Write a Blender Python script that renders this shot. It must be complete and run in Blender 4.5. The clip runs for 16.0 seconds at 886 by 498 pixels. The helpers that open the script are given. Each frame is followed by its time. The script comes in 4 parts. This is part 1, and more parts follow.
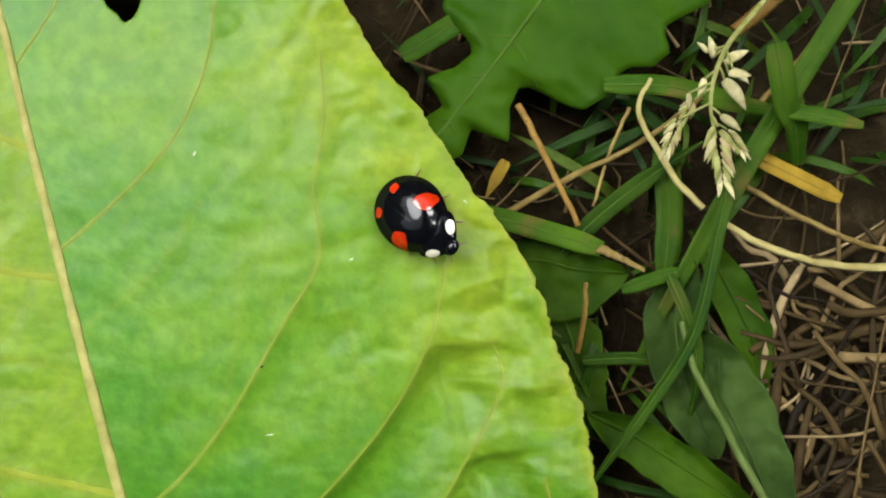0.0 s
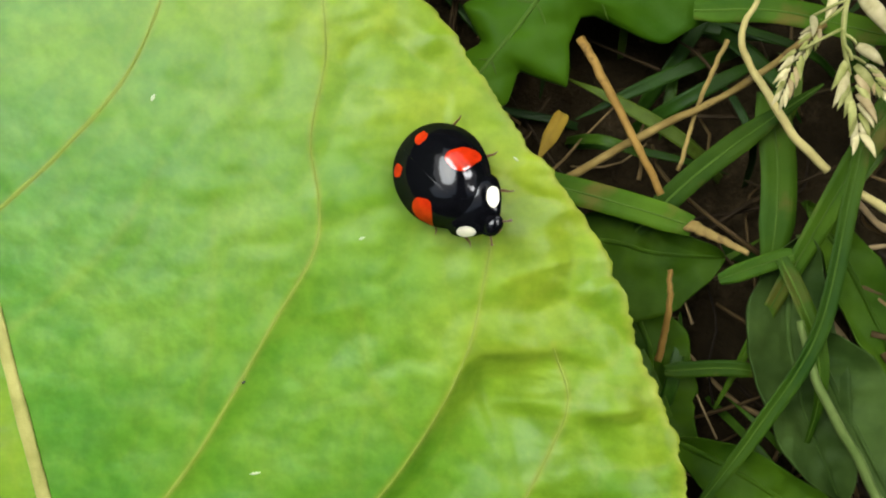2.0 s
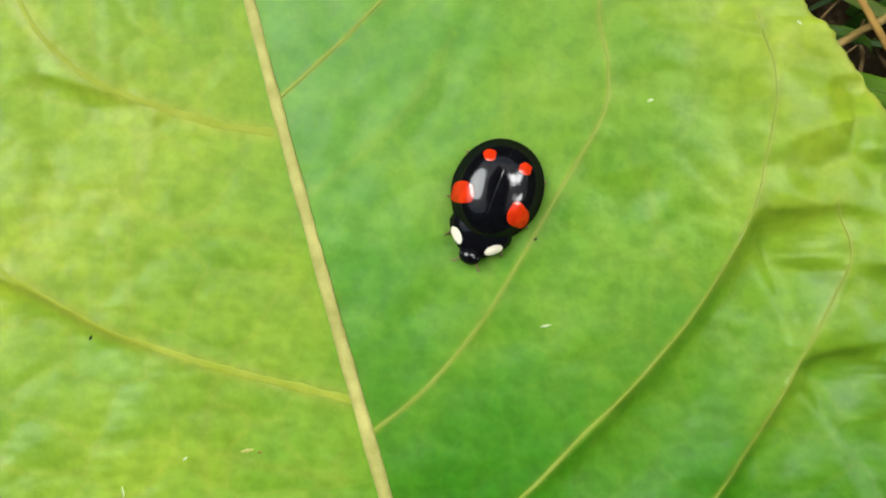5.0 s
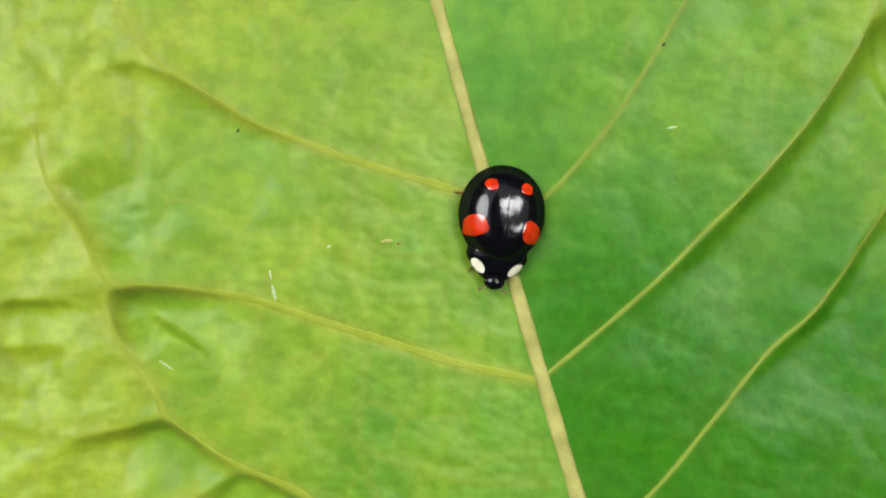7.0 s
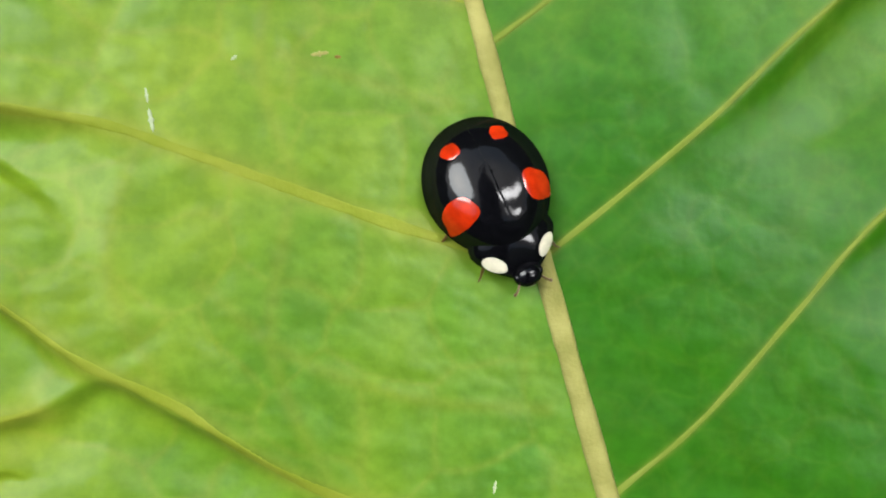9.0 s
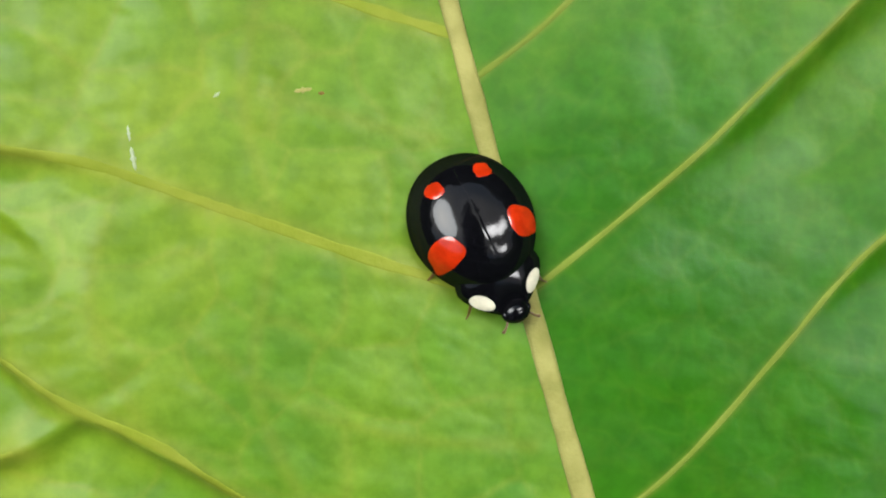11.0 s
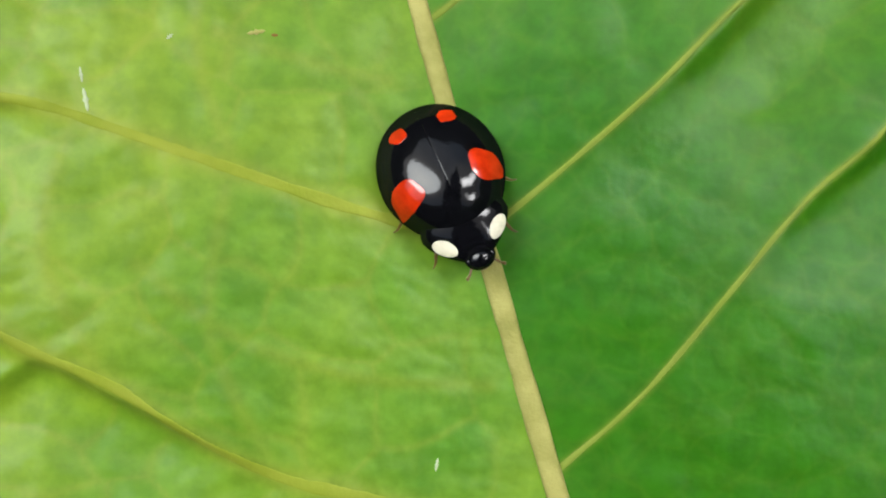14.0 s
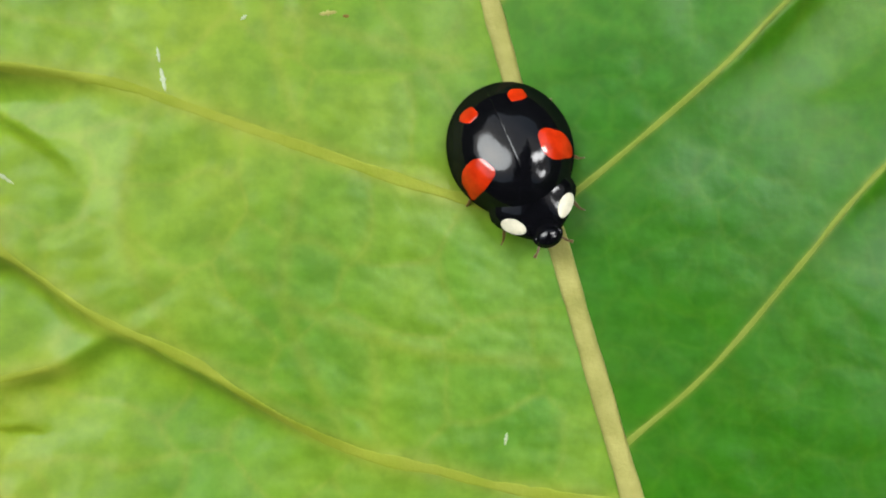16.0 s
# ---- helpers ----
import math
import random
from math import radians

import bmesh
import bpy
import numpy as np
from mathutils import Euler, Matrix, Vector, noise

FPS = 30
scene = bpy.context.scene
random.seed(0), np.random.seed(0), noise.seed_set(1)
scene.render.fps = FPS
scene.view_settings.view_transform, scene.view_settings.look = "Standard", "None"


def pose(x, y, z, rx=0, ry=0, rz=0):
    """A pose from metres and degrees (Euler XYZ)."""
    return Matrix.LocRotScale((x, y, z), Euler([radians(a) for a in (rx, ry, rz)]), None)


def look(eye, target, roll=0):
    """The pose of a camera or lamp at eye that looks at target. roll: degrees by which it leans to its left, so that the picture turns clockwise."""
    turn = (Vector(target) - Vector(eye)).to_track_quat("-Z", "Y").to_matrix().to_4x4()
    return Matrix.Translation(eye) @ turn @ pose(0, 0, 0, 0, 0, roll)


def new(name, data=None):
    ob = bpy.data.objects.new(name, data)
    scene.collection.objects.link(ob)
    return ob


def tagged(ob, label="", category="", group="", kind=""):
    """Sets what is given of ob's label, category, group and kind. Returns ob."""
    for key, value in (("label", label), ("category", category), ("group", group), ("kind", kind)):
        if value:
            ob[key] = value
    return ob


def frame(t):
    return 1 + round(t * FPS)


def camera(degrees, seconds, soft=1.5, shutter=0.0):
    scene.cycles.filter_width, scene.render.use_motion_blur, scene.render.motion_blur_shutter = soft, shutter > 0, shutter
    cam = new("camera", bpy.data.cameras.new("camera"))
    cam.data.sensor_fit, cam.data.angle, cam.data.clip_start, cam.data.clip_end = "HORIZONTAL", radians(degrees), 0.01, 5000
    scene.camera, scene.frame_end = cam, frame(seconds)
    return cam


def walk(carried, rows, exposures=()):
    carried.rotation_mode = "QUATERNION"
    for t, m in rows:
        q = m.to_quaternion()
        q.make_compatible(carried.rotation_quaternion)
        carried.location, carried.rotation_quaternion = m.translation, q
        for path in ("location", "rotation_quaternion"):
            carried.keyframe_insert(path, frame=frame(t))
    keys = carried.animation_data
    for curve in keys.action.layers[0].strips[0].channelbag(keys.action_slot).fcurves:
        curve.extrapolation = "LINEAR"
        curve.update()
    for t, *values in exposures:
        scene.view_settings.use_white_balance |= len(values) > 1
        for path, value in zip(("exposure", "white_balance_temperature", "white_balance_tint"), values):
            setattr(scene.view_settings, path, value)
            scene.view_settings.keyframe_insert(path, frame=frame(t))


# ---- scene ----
FIELD_OF_VIEW = 60
cam = camera(FIELD_OF_VIEW, 16.0, soft=2.0)
walk(cam, [
    (0, pose(0.00131, -0.00039, 0.06626, 1.812, 0.145, -0.404)),
    (0.5, pose(0.00210, 0.00043, 0.06292, 1.772, 0.797, -0.445)),
    (1, pose(0.00268, 0.00032, 0.05681, 1.633, 1.604, 0.036)),
    (1.5, pose(0.00061, -0.00087, 0.05441, 1.414, 1.862, -0.793)),
    (2, pose(0.00030, -0.00072, 0.05250, 1.081, 1.940, -0.530)),
    (2.5, pose(0.00022, 0.00090, 0.05270, 0.624, 1.767, -0.482)),
    (3, pose(-0.00069, 0.00084, 0.05305, 0.645, 2.275, -0.908)),
    (3.5, pose(-0.00129, -0.00045, 0.05334, 0.542, 2.392, -1.274)),
    (4, pose(-0.00464, -0.00207, 0.05358, 0.643, 2.454, -1.197)),
    (4.5, pose(-0.00841, -0.00534, 0.05422, 0.922, 2.343, -1.269)),
    (5, pose(-0.01392, -0.00825, 0.05514, 1.455, 3.297, -0.763)),
    (5.2, pose(-0.01440, -0.00992, 0.05540, 1.455, 3.218, -0.746)),
    (7.3, pose(-0.02274, -0.02179, 0.05729, 1.473, 1.935, 0.017)),
    (7.5, pose(-0.02269, -0.02385, 0.05643, 1.398, 1.924, -0.335)),
    (8, pose(-0.02394, -0.02862, 0.05684, 1.437, 1.257, -0.285)),
    (8.5, pose(-0.02303, -0.02602, 0.04995, 0.768, 1.492, -0.293)),
    (9, pose(-0.02066, -0.02547, 0.04367, 0.206, 2.726, 1.067)),
    (9.5, pose(-0.02188, -0.02444, 0.04400, 0.461, 2.876, 1.005)),
    (10, pose(-0.02040, -0.02439, 0.04344, 0.873, 2.332, 0.723)),
    (10.2, pose(-0.01982, -0.02327, 0.04343, 0.975, 2.234, 0.673)),
    (12.3, pose(-0.02068, -0.02528, 0.04376, -2.017, 3.716, 1.442)),
    (12.5, pose(-0.01992, -0.02461, 0.04379, -1.918, 3.614, 1.199)),
    (13, pose(-0.02148, -0.02509, 0.04392, -0.555, 3.472, 1.183)),
    (13.5, pose(-0.01796, -0.02422, 0.04365, 0.184, 2.125, 1.040)),
    (14, pose(-0.01856, -0.02643, 0.04354, 0.367, 2.226, 0.405)),
    (14.5, pose(-0.01974, -0.02538, 0.04366, 0.709, 2.293, 0.292)),
    (15, pose(-0.01954, -0.02635, 0.04360, 0.369, 2.548, 0.346)),
    (15.5, pose(-0.02080, -0.02684, 0.04383, 0.234, 3.015, 0.270)),
    (16, pose(-0.02092, -0.02717, 0.04408, 0.065, 2.851, 0.399)),
], exposures=[(0, 0.6), (3, 0.57), (5.2, 0.62), (7.5, 0.46), (16, 0.38)])

MM = 0.001
LIFT = 15.0  # height of the leaf's plane over the soil, mm

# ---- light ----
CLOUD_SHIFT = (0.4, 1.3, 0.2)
CLOUD_BANK = (0.53, 0.15, 0.83)  # an unseen bright cloud is placed this way, to be mirrored in the shell
world = bpy.data.worlds.new("sky")
scene.world = world
world.use_nodes = True
wn = world.node_tree


def world_math(op, a, b):
    n = wn.nodes.new("ShaderNodeMath")
    n.operation = op
    for k, v in enumerate((a, b)):
        if isinstance(v, (int, float)):
            n.inputs[k].default_value = v
        else:
            wn.links.new(v, n.inputs[k])
    return n.outputs[0]


def world_ramp(value, low, high):
    n = wn.nodes.new("ShaderNodeValToRGB")
    n.color_ramp.elements[0].position, n.color_ramp.elements[1].position = low, high
    wn.links.new(value, n.inputs[0])
    return n.outputs[0]


sky = wn.nodes.new("ShaderNodeTexSky")
sky.sky_type = "NISHITA"
sky.sun_disc = False
sky.sun_elevation = radians(56)
sky.sun_rotation = radians(-57)
sky.air_density, sky.dust_density = 1.0, 1.5
# broken cloud over blue, shifted and thickened where the shell should mirror white
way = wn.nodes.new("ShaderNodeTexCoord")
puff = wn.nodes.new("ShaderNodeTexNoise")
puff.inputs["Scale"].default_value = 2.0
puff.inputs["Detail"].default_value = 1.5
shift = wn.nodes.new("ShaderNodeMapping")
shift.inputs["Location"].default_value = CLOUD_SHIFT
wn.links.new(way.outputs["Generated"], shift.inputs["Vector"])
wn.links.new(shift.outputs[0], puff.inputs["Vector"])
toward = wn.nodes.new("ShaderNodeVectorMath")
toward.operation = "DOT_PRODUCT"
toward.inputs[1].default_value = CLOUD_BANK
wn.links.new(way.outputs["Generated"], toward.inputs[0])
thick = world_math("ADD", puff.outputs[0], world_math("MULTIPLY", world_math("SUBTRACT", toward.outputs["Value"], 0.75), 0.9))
grey = wn.nodes.new("ShaderNodeRGBToBW")
wn.links.new(sky.outputs[0], grey.inputs[0])
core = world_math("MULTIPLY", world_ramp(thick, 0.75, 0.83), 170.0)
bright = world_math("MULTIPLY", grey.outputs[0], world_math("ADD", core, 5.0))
hazy = wn.nodes.new("ShaderNodeMix")
hazy.data_type, hazy.blend_type = "RGBA", "ADD"
hazy.inputs[0].default_value = 1.0
lifted = wn.nodes.new("ShaderNodeMix")
lifted.data_type, lifted.blend_type = "RGBA", "MULTIPLY"
lifted.inputs[0].default_value = 1.0
lifted.inputs[7].default_value = (2.3, 2.25, 1.85, 1)
wn.links.new(sky.outputs[0], lifted.inputs[6])
wn.links.new(lifted.outputs[2], hazy.inputs[6])
wn.links.new(world_math("MULTIPLY", grey.outputs[0], 0.35), hazy.inputs[7])
veil = wn.nodes.new("ShaderNodeMix")
veil.data_type = "RGBA"
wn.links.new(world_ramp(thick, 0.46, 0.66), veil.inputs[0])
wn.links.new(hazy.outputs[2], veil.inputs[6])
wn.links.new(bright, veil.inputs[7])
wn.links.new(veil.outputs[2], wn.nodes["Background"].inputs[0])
wn.nodes["Background"].inputs[1].default_value = 0.072

sun = new("sun", bpy.data.lights.new("sun", "SUN"))
sun.data.energy = 2.6
sun.data.angle = radians(36)
sun.data.color = (0.92, 0.98, 1.0)
sun.matrix_world = look((-0.47, 0.3, 0.83), (0, 0, 0))


# ---- materials ----
def material(name, rough=0.6, spec=0.5):
    m = bpy.data.materials.new(name)
    m.use_nodes = True
    b = m.node_tree.nodes["Principled BSDF"]
    b.inputs["Roughness"].default_value = rough
    b.inputs["Specular IOR Level"].default_value = spec
    return m, m.node_tree, b


def node(nt, kind, **props):
    n = nt.nodes.new(kind)
    for k, v in props.items():
        if k in n.inputs:
            n.inputs[k].default_value = v
    return n


def noise_ramp(nt, scale, stops, detail=4.0, rough=0.55, coord="Object"):
    """Noise in metres of object space through a colour ramp."""
    tc = nt.nodes.new("ShaderNodeTexCoord")
    nz = node(nt, "ShaderNodeTexNoise", Scale=scale, Detail=detail, Roughness=rough)
    nt.links.new(tc.outputs[coord], nz.inputs["Vector"])
    rp = nt.nodes.new("ShaderNodeValToRGB")
    while len(rp.color_ramp.elements) < len(stops):
        rp.color_ramp.elements.new(0.5)
    for e, (p, c) in zip(rp.color_ramp.elements, stops):
        e.position, e.color = p, (*c, 1)
    nt.links.new(nz.outputs[0], rp.inputs[0])
    return nz, rp


def bump(nt, b, height, strength, distance, after=None):
    n = node(nt, "ShaderNodeBump", Strength=strength, Distance=distance)
    nt.links.new(height, n.inputs["Height"])
    if after:
        nt.links.new(after.outputs[0], n.inputs["Normal"])
    nt.links.new(n.outputs[0], b.inputs["Normal"])
    return n


def plant(name, dark, light, rough=0.45, scale=220.0, through_light=0.2, relief=0.00006, spread=0.22, dry=None):
    """Two-tone plant tissue with grain, fine relief and some light through it."""
    m, nt, b = material(name, rough, 0.07)
    nz, rp = noise_ramp(nt, scale, [(0.3, dark), (0.7, light)])
    info = nt.nodes.new("ShaderNodeObjectInfo")
    hsv = nt.nodes.new("ShaderNodeHueSaturation")
    mr = node(nt, "ShaderNodeMapRange")
    mr.inputs["To Min"].default_value, mr.inputs["To Max"].default_value = 1 - spread, 1 + spread
    nt.links.new(info.outputs["Random"], mr.inputs["Value"])
    nt.links.new(mr.outputs[0], hsv.inputs["Value"])
    tissue = rp.outputs[0]
    if dry:
        nd, rd = noise_ramp(nt, scale * 1.7, [(0.58, (0, 0, 0)), (0.72, (1, 1, 1))], 3, 0.6)
        mixed = nt.nodes.new("ShaderNodeMix")
        mixed.data_type = "RGBA"
        mixed.inputs[7].default_value = (*dry, 1)
        nt.links.new(rd.outputs[0], mixed.inputs[0])
        nt.links.new(tissue, mixed.inputs[6])
        tissue = mixed.outputs[2]
    nt.links.new(tissue, hsv.inputs["Color"])
    nt.links.new(hsv.outputs[0], b.inputs["Base Color"])
    tc = nt.nodes.new("ShaderNodeTexCoord")
    fine = node(nt, "ShaderNodeTexNoise", Scale=scale * 9, Detail=3.0)
    nt.links.new(tc.outputs["Object"], fine.inputs["Vector"])
    bump(nt, b, fine.outputs[0], 0.5, relief)
    if through_light:
        tl = nt.nodes.new("ShaderNodeBsdfTranslucent")
        nt.links.new(hsv.outputs[0], tl.inputs[0])
        mx = node(nt, "ShaderNodeMixShader")
        mx.inputs[0].default_value = through_light
        nt.links.new(b.outputs[0], mx.inputs[1])
        nt.links.new(tl.outputs[0], mx.inputs[2])
        nt.links.new(mx.outputs[0], nt.nodes["Material Output"].inputs[0])
    return m


def leaf_tissue():
    """Yellow-green blade: attribute tone holds vein nearness (r), margin (g) and deeper green (b)."""
    m, nt, b = material("leaf_tissue", 0.42, 0.21)
    L = nt.links.new
    tc = nt.nodes.new("ShaderNodeTexCoord")
    at = nt.nodes.new("ShaderNodeAttribute")
    at.attribute_name = "tone"
    sep = nt.nodes.new("ShaderNodeSeparateColor")
    L(at.outputs["Color"], sep.inputs[0])
    nz, rp = noise_ramp(nt, 130, [(0.3, LEAF_SHADE), (0.7, LEAF_MID)], 5)
    # yellow cells
    nz2, rp2 = noise_ramp(nt, 260, [(0.42, (0, 0, 0)), (0.68, (1, 1, 1))], 4)

    def mix(fac, a, c, mode="MIX"):
        n = nt.nodes.new("ShaderNodeMix")
        n.data_type, n.blend_type = "RGBA", mode
        if isinstance(fac, float):
            n.inputs[0].default_value = fac
        else:
            L(fac, n.inputs[0])
        for k, s in ((6, a), (7, c)):
            if isinstance(s, tuple):
                n.inputs[k].default_value = (*s, 1)
            else:
                L(s, n.inputs[k])
        return n.outputs[2]

    def times(a, k):
        n = nt.nodes.new("ShaderNodeMath")
        n.operation = "MULTIPLY"
        L(a, n.inputs[0])
        if isinstance(k, float):
            n.inputs[1].default_value = k
        else:
            L(k, n.inputs[1])
        return n.outputs[0]

    c = mix(times(rp2.outputs[0], 0.36), rp.outputs[0], LEAF_PALE)
    c = mix(times(sep.outputs[1], 0.72), c, LEAF_YELLOW)
    c = mix(times(sep.outputs[2], 0.88), c, LEAF_DEEP)
    c = mix(times(sep.outputs[0], 0.6), c, LEAF_VEIN)
    # fine net of veinlets
    vo = nt.nodes.new("ShaderNodeTexVoronoi")
    vo.feature = "DISTANCE_TO_EDGE"
    vo.inputs["Scale"].default_value = 620
    wob = node(nt, "ShaderNodeTexNoise", Scale=400.0, Detail=2.0)
    L(tc.outputs["Object"], wob.inputs["Vector"])
    add = nt.nodes.new("ShaderNodeMix")
    add.data_type, add.blend_type = "RGBA", "LINEAR_LIGHT"
    add.inputs[0].default_value = 0.0012
    L(tc.outputs["Object"], add.inputs[6])
    L(wob.outputs["Color"], add.inputs[7])
    L(add.outputs[2], vo.inputs["Vector"])
    net = nt.nodes.new("ShaderNodeValToRGB")
    net.color_ramp.elements[0].color, net.color_ramp.elements[1].color = (1, 1, 1, 1), (0, 0, 0, 1)
    net.color_ramp.elements[1].position = 0.12
    L(vo.outputs["Distance"], net.inputs[0])
    c = mix(times(net.outputs[0], 0.03), c, LEAF_YELLOW)
    # mottling of single patches of tissue, and pale crumbs of the cuticle
    n3, r3 = noise_ramp(nt, 850, [(0.36, (0.8, 0.84, 0.75)), (0.64, (1.17, 1.13, 1.2))], 3, 0.6)
    c = mix(0.75, c, r3.outputs[0], "MULTIPLY")
    L(c, b.inputs["Base Color"])
    b1 = bump(nt, b, vo.outputs["Distance"], 0.2, 0.00006)
    mid = node(nt, "ShaderNodeTexNoise", Scale=420.0, Detail=3.0, Roughness=0.55)
    L(tc.outputs["Object"], mid.inputs["Vector"])
    b2 = bump(nt, b, mid.outputs[0], 0.5, 0.00025, b1)
    rr = nt.nodes.new("ShaderNodeMapRange")
    rr.inputs["To Min"].default_value, rr.inputs["To Max"].default_value = 0.3, 0.46
    L(nz2.outputs[0], rr.inputs["Value"])
    L(rr.outputs[0], b.inputs["Roughness"])
    tl = nt.nodes.new("ShaderNodeBsdfTranslucent")
    L(c, tl.inputs[0])
    mx = nt.nodes.new("ShaderNodeMixShader")
    mx.inputs[0].default_value = 0.22
    L(b.outputs[0], mx.inputs[1])
    L(tl.outputs[0], mx.inputs[2])
    L(mx.outputs[0], nt.nodes["Material Output"].inputs[0])
    return m


def gloss(name, color, rough=0.12, coat=0.0, scale=2500.0, relief=0.000008):
    m, nt, b = material(name, rough)
    dark = tuple(v * 0.75 for v in color)
    nz, rp = noise_ramp(nt, scale, [(0.35, dark), (0.65, color)], 3)
    nt.links.new(rp.outputs[0], b.inputs["Base Color"])
    b.inputs["Coat Weight"].default_value = coat
    b.inputs["Coat Roughness"].default_value = 0.05
    fine = node(nt, "ShaderNodeTexNoise", Scale=9000.0, Detail=2.0)
    tc = nt.nodes.new("ShaderNodeTexCoord")
    nt.links.new(tc.outputs["Object"], fine.inputs["Vector"])
    bump(nt, b, fine.outputs[0], 0.25, relief)
    return m


LEAF_DEEP = (0.018, 0.12, 0.001)
LEAF_SHADE = (0.056, 0.195, 0.011)
LEAF_MID = (0.08, 0.23, 0.015)
LEAF_PALE = (0.15, 0.285, 0.02)
LEAF_YELLOW = (0.28, 0.335, 0.018)
LEAF_VEIN = (0.25, 0.26, 0.035)
leaf_mat = leaf_tissue()
midrib_mat = plant("midrib", (0.23, 0.225, 0.06), (0.35, 0.325, 0.105), 0.42, 700, 0.1, 0.0001, 0.02)
band_mat = plant("yellow_vein", (0.2, 0.255, 0.02), (0.25, 0.295, 0.036), 0.45, 500, 0.2, 0.00006, 0.03)
vein_mat = plant("vein", (0.165, 0.228, 0.028), (0.21, 0.265, 0.045), 0.45, 500, 0.2, 0.00006, 0.03)


def lacquer(name, color, share, rough):
    """Smooth chitin: pigment under an even clear gloss."""
    m, nt, b = material(name, 0.5, 0.0)
    nz, rp = noise_ramp(nt, 2500.0, [(0.35, tuple(v * 0.7 for v in color)), (0.65, color)], 3)
    nt.links.new(rp.outputs[0], b.inputs["Base Color"])
    tc = nt.nodes.new("ShaderNodeTexCoord")
    pit = node(nt, "ShaderNodeTexNoise", Scale=7000.0, Detail=2.0)
    nt.links.new(tc.outputs["Object"], pit.inputs["Vector"])
    bp = node(nt, "ShaderNodeBump", Strength=0.25, Distance=0.00001)
    nt.links.new(pit.outputs[0], bp.inputs["Height"])
    shine = node(nt, "ShaderNodeBsdfGlossy", Roughness=rough)
    nt.links.new(bp.outputs[0], shine.inputs["Normal"])
    mx = nt.nodes.new("ShaderNodeMixShader")
    mx.inputs[0].default_value = share
    nt.links.new(b.outputs[0], mx.inputs[1])
    nt.links.new(shine.outputs[0], mx.inputs[2])
    nt.links.new(mx.outputs[0], nt.nodes["Material Output"].inputs[0])
    return m


shell_mat = lacquer("black_shell", (0.003, 0.003, 0.004), 0.034, 0.08)
red_mat = lacquer("red_spot", (0.5, 0.024, 0.003), 0.07, 0.12)
cream_mat = gloss("cream_patch", (0.75, 0.7, 0.54), 0.25, 0.2)
speck_mat = gloss("pale_speck", (0.34, 0.4, 0.22), 0.3)
leg_mat = gloss("leg_chitin", (0.13, 0.065, 0.02), 0.35)
grass_mat = plant("green_grass", (0.012, 0.042, 0.002), (0.045, 0.093, 0.005), 0.55, 160, 0.25, 0.00006, 0.4, (0.075, 0.07, 0.012))
lobed_mat = plant("lobed_leaf", (0.016, 0.055, 0.001), (0.042, 0.105, 0.003), 0.5, 120, 0.25)
weed_mat = plant("dark_leaf", (0.013, 0.038, 0.0008), (0.04, 0.086, 0.0025), 0.6, 200, 0.2)
sage_mat = plant("dull_leaf", (0.013, 0.03, 0.004), (0.045, 0.08, 0.015), 0.6, 250, 0.2)
straw_mat = plant("dry_straw", (0.12, 0.08, 0.02), (0.24, 0.17, 0.055), 0.55, 400, 0.1, 0.00006, 0.25, (0.07, 0.045, 0.015))
pale_mat = plant("bleached_straw", (0.26, 0.21, 0.07), (0.42, 0.36, 0.14), 0.5, 600, 0.1)
rust_mat = plant("rusty_stalk", (0.12, 0.065, 0.012), (0.21, 0.125, 0.03), 0.55, 400, 0.0, 0.00006, 0.2, (0.06, 0.035, 0.01))
yellow_mat = plant("yellowed_blade", (0.16, 0.1, 0.008), (0.3, 0.2, 0.02), 0.5, 400, 0.2)
pith_mat = plant("pale_green_rib", (0.035, 0.075, 0.006), (0.06, 0.11, 0.012), 0.5, 400, 0.1)
stem_mat = plant("pale_green_stem", (0.06, 0.1, 0.02), (0.11, 0.15, 0.04), 0.55, 500, 0.0)
greenhusk_mat = plant("green_husk", (0.2, 0.22, 0.05), (0.38, 0.37, 0.14), 0.5, 1500, 0.3)
husk_mat = plant("seed_husk", (0.4, 0.35, 0.16), (0.64, 0.58, 0.33), 0.5, 1500, 0.35)
blush_mat = plant("tan_husk", (0.3, 0.22, 0.09), (0.48, 0.38, 0.2), 0.5, 1500, 0.3)


def soil_tissue():
    m, nt, b = material("soil", 0.95, 0.05)
    nz, rp = noise_ramp(nt, 180, [(0.3, (0.007, 0.005, 0.002)), (0.55, (0.02, 0.014, 0.006)), (0.8, (0.07, 0.05, 0.026))], 8, 0.7)
    nt.links.new(rp.outputs[0], b.inputs["Base Color"])
    bump(nt, b, nz.outputs[0], 0.9, 0.002)
    return m


soil_mat = soil_tissue()
# dark stuff of the unseen sky blockers added around and overhead
blocker_mat = plant("hedge", (0.008, 0.018, 0.006), (0.03, 0.06, 0.02), 0.7, 9.0, 0.0, 0.01)


# ---- mesh helpers (all lengths in mm) ----
def mesh_of(name, verts, faces, mat, smooth=True):
    me = bpy.data.meshes.new(name)
    me.from_pydata((np.array(verts, float) * MM).tolist(), [], faces)
    me.materials.append(mat)
    if smooth:
        me.polygons.foreach_set("use_smooth", [True] * len(me.polygons))
    me.validate()
    return me


def part(name, geo, mat, parent, label="", smooth=True):
    ob = new(name, mesh_of(name, geo[0], geo[1], mat, smooth))
    ob.parent = parent
    if label:
        tagged(ob, label)
    return ob


def thing(name, label, category, at=(0, 0, 0), group="", kind=""):
    ob = new(name)
    ob.empty_display_size = 0.002
    ob.location = [c * MM for c in at]
    return tagged(ob, label, category, group, kind)


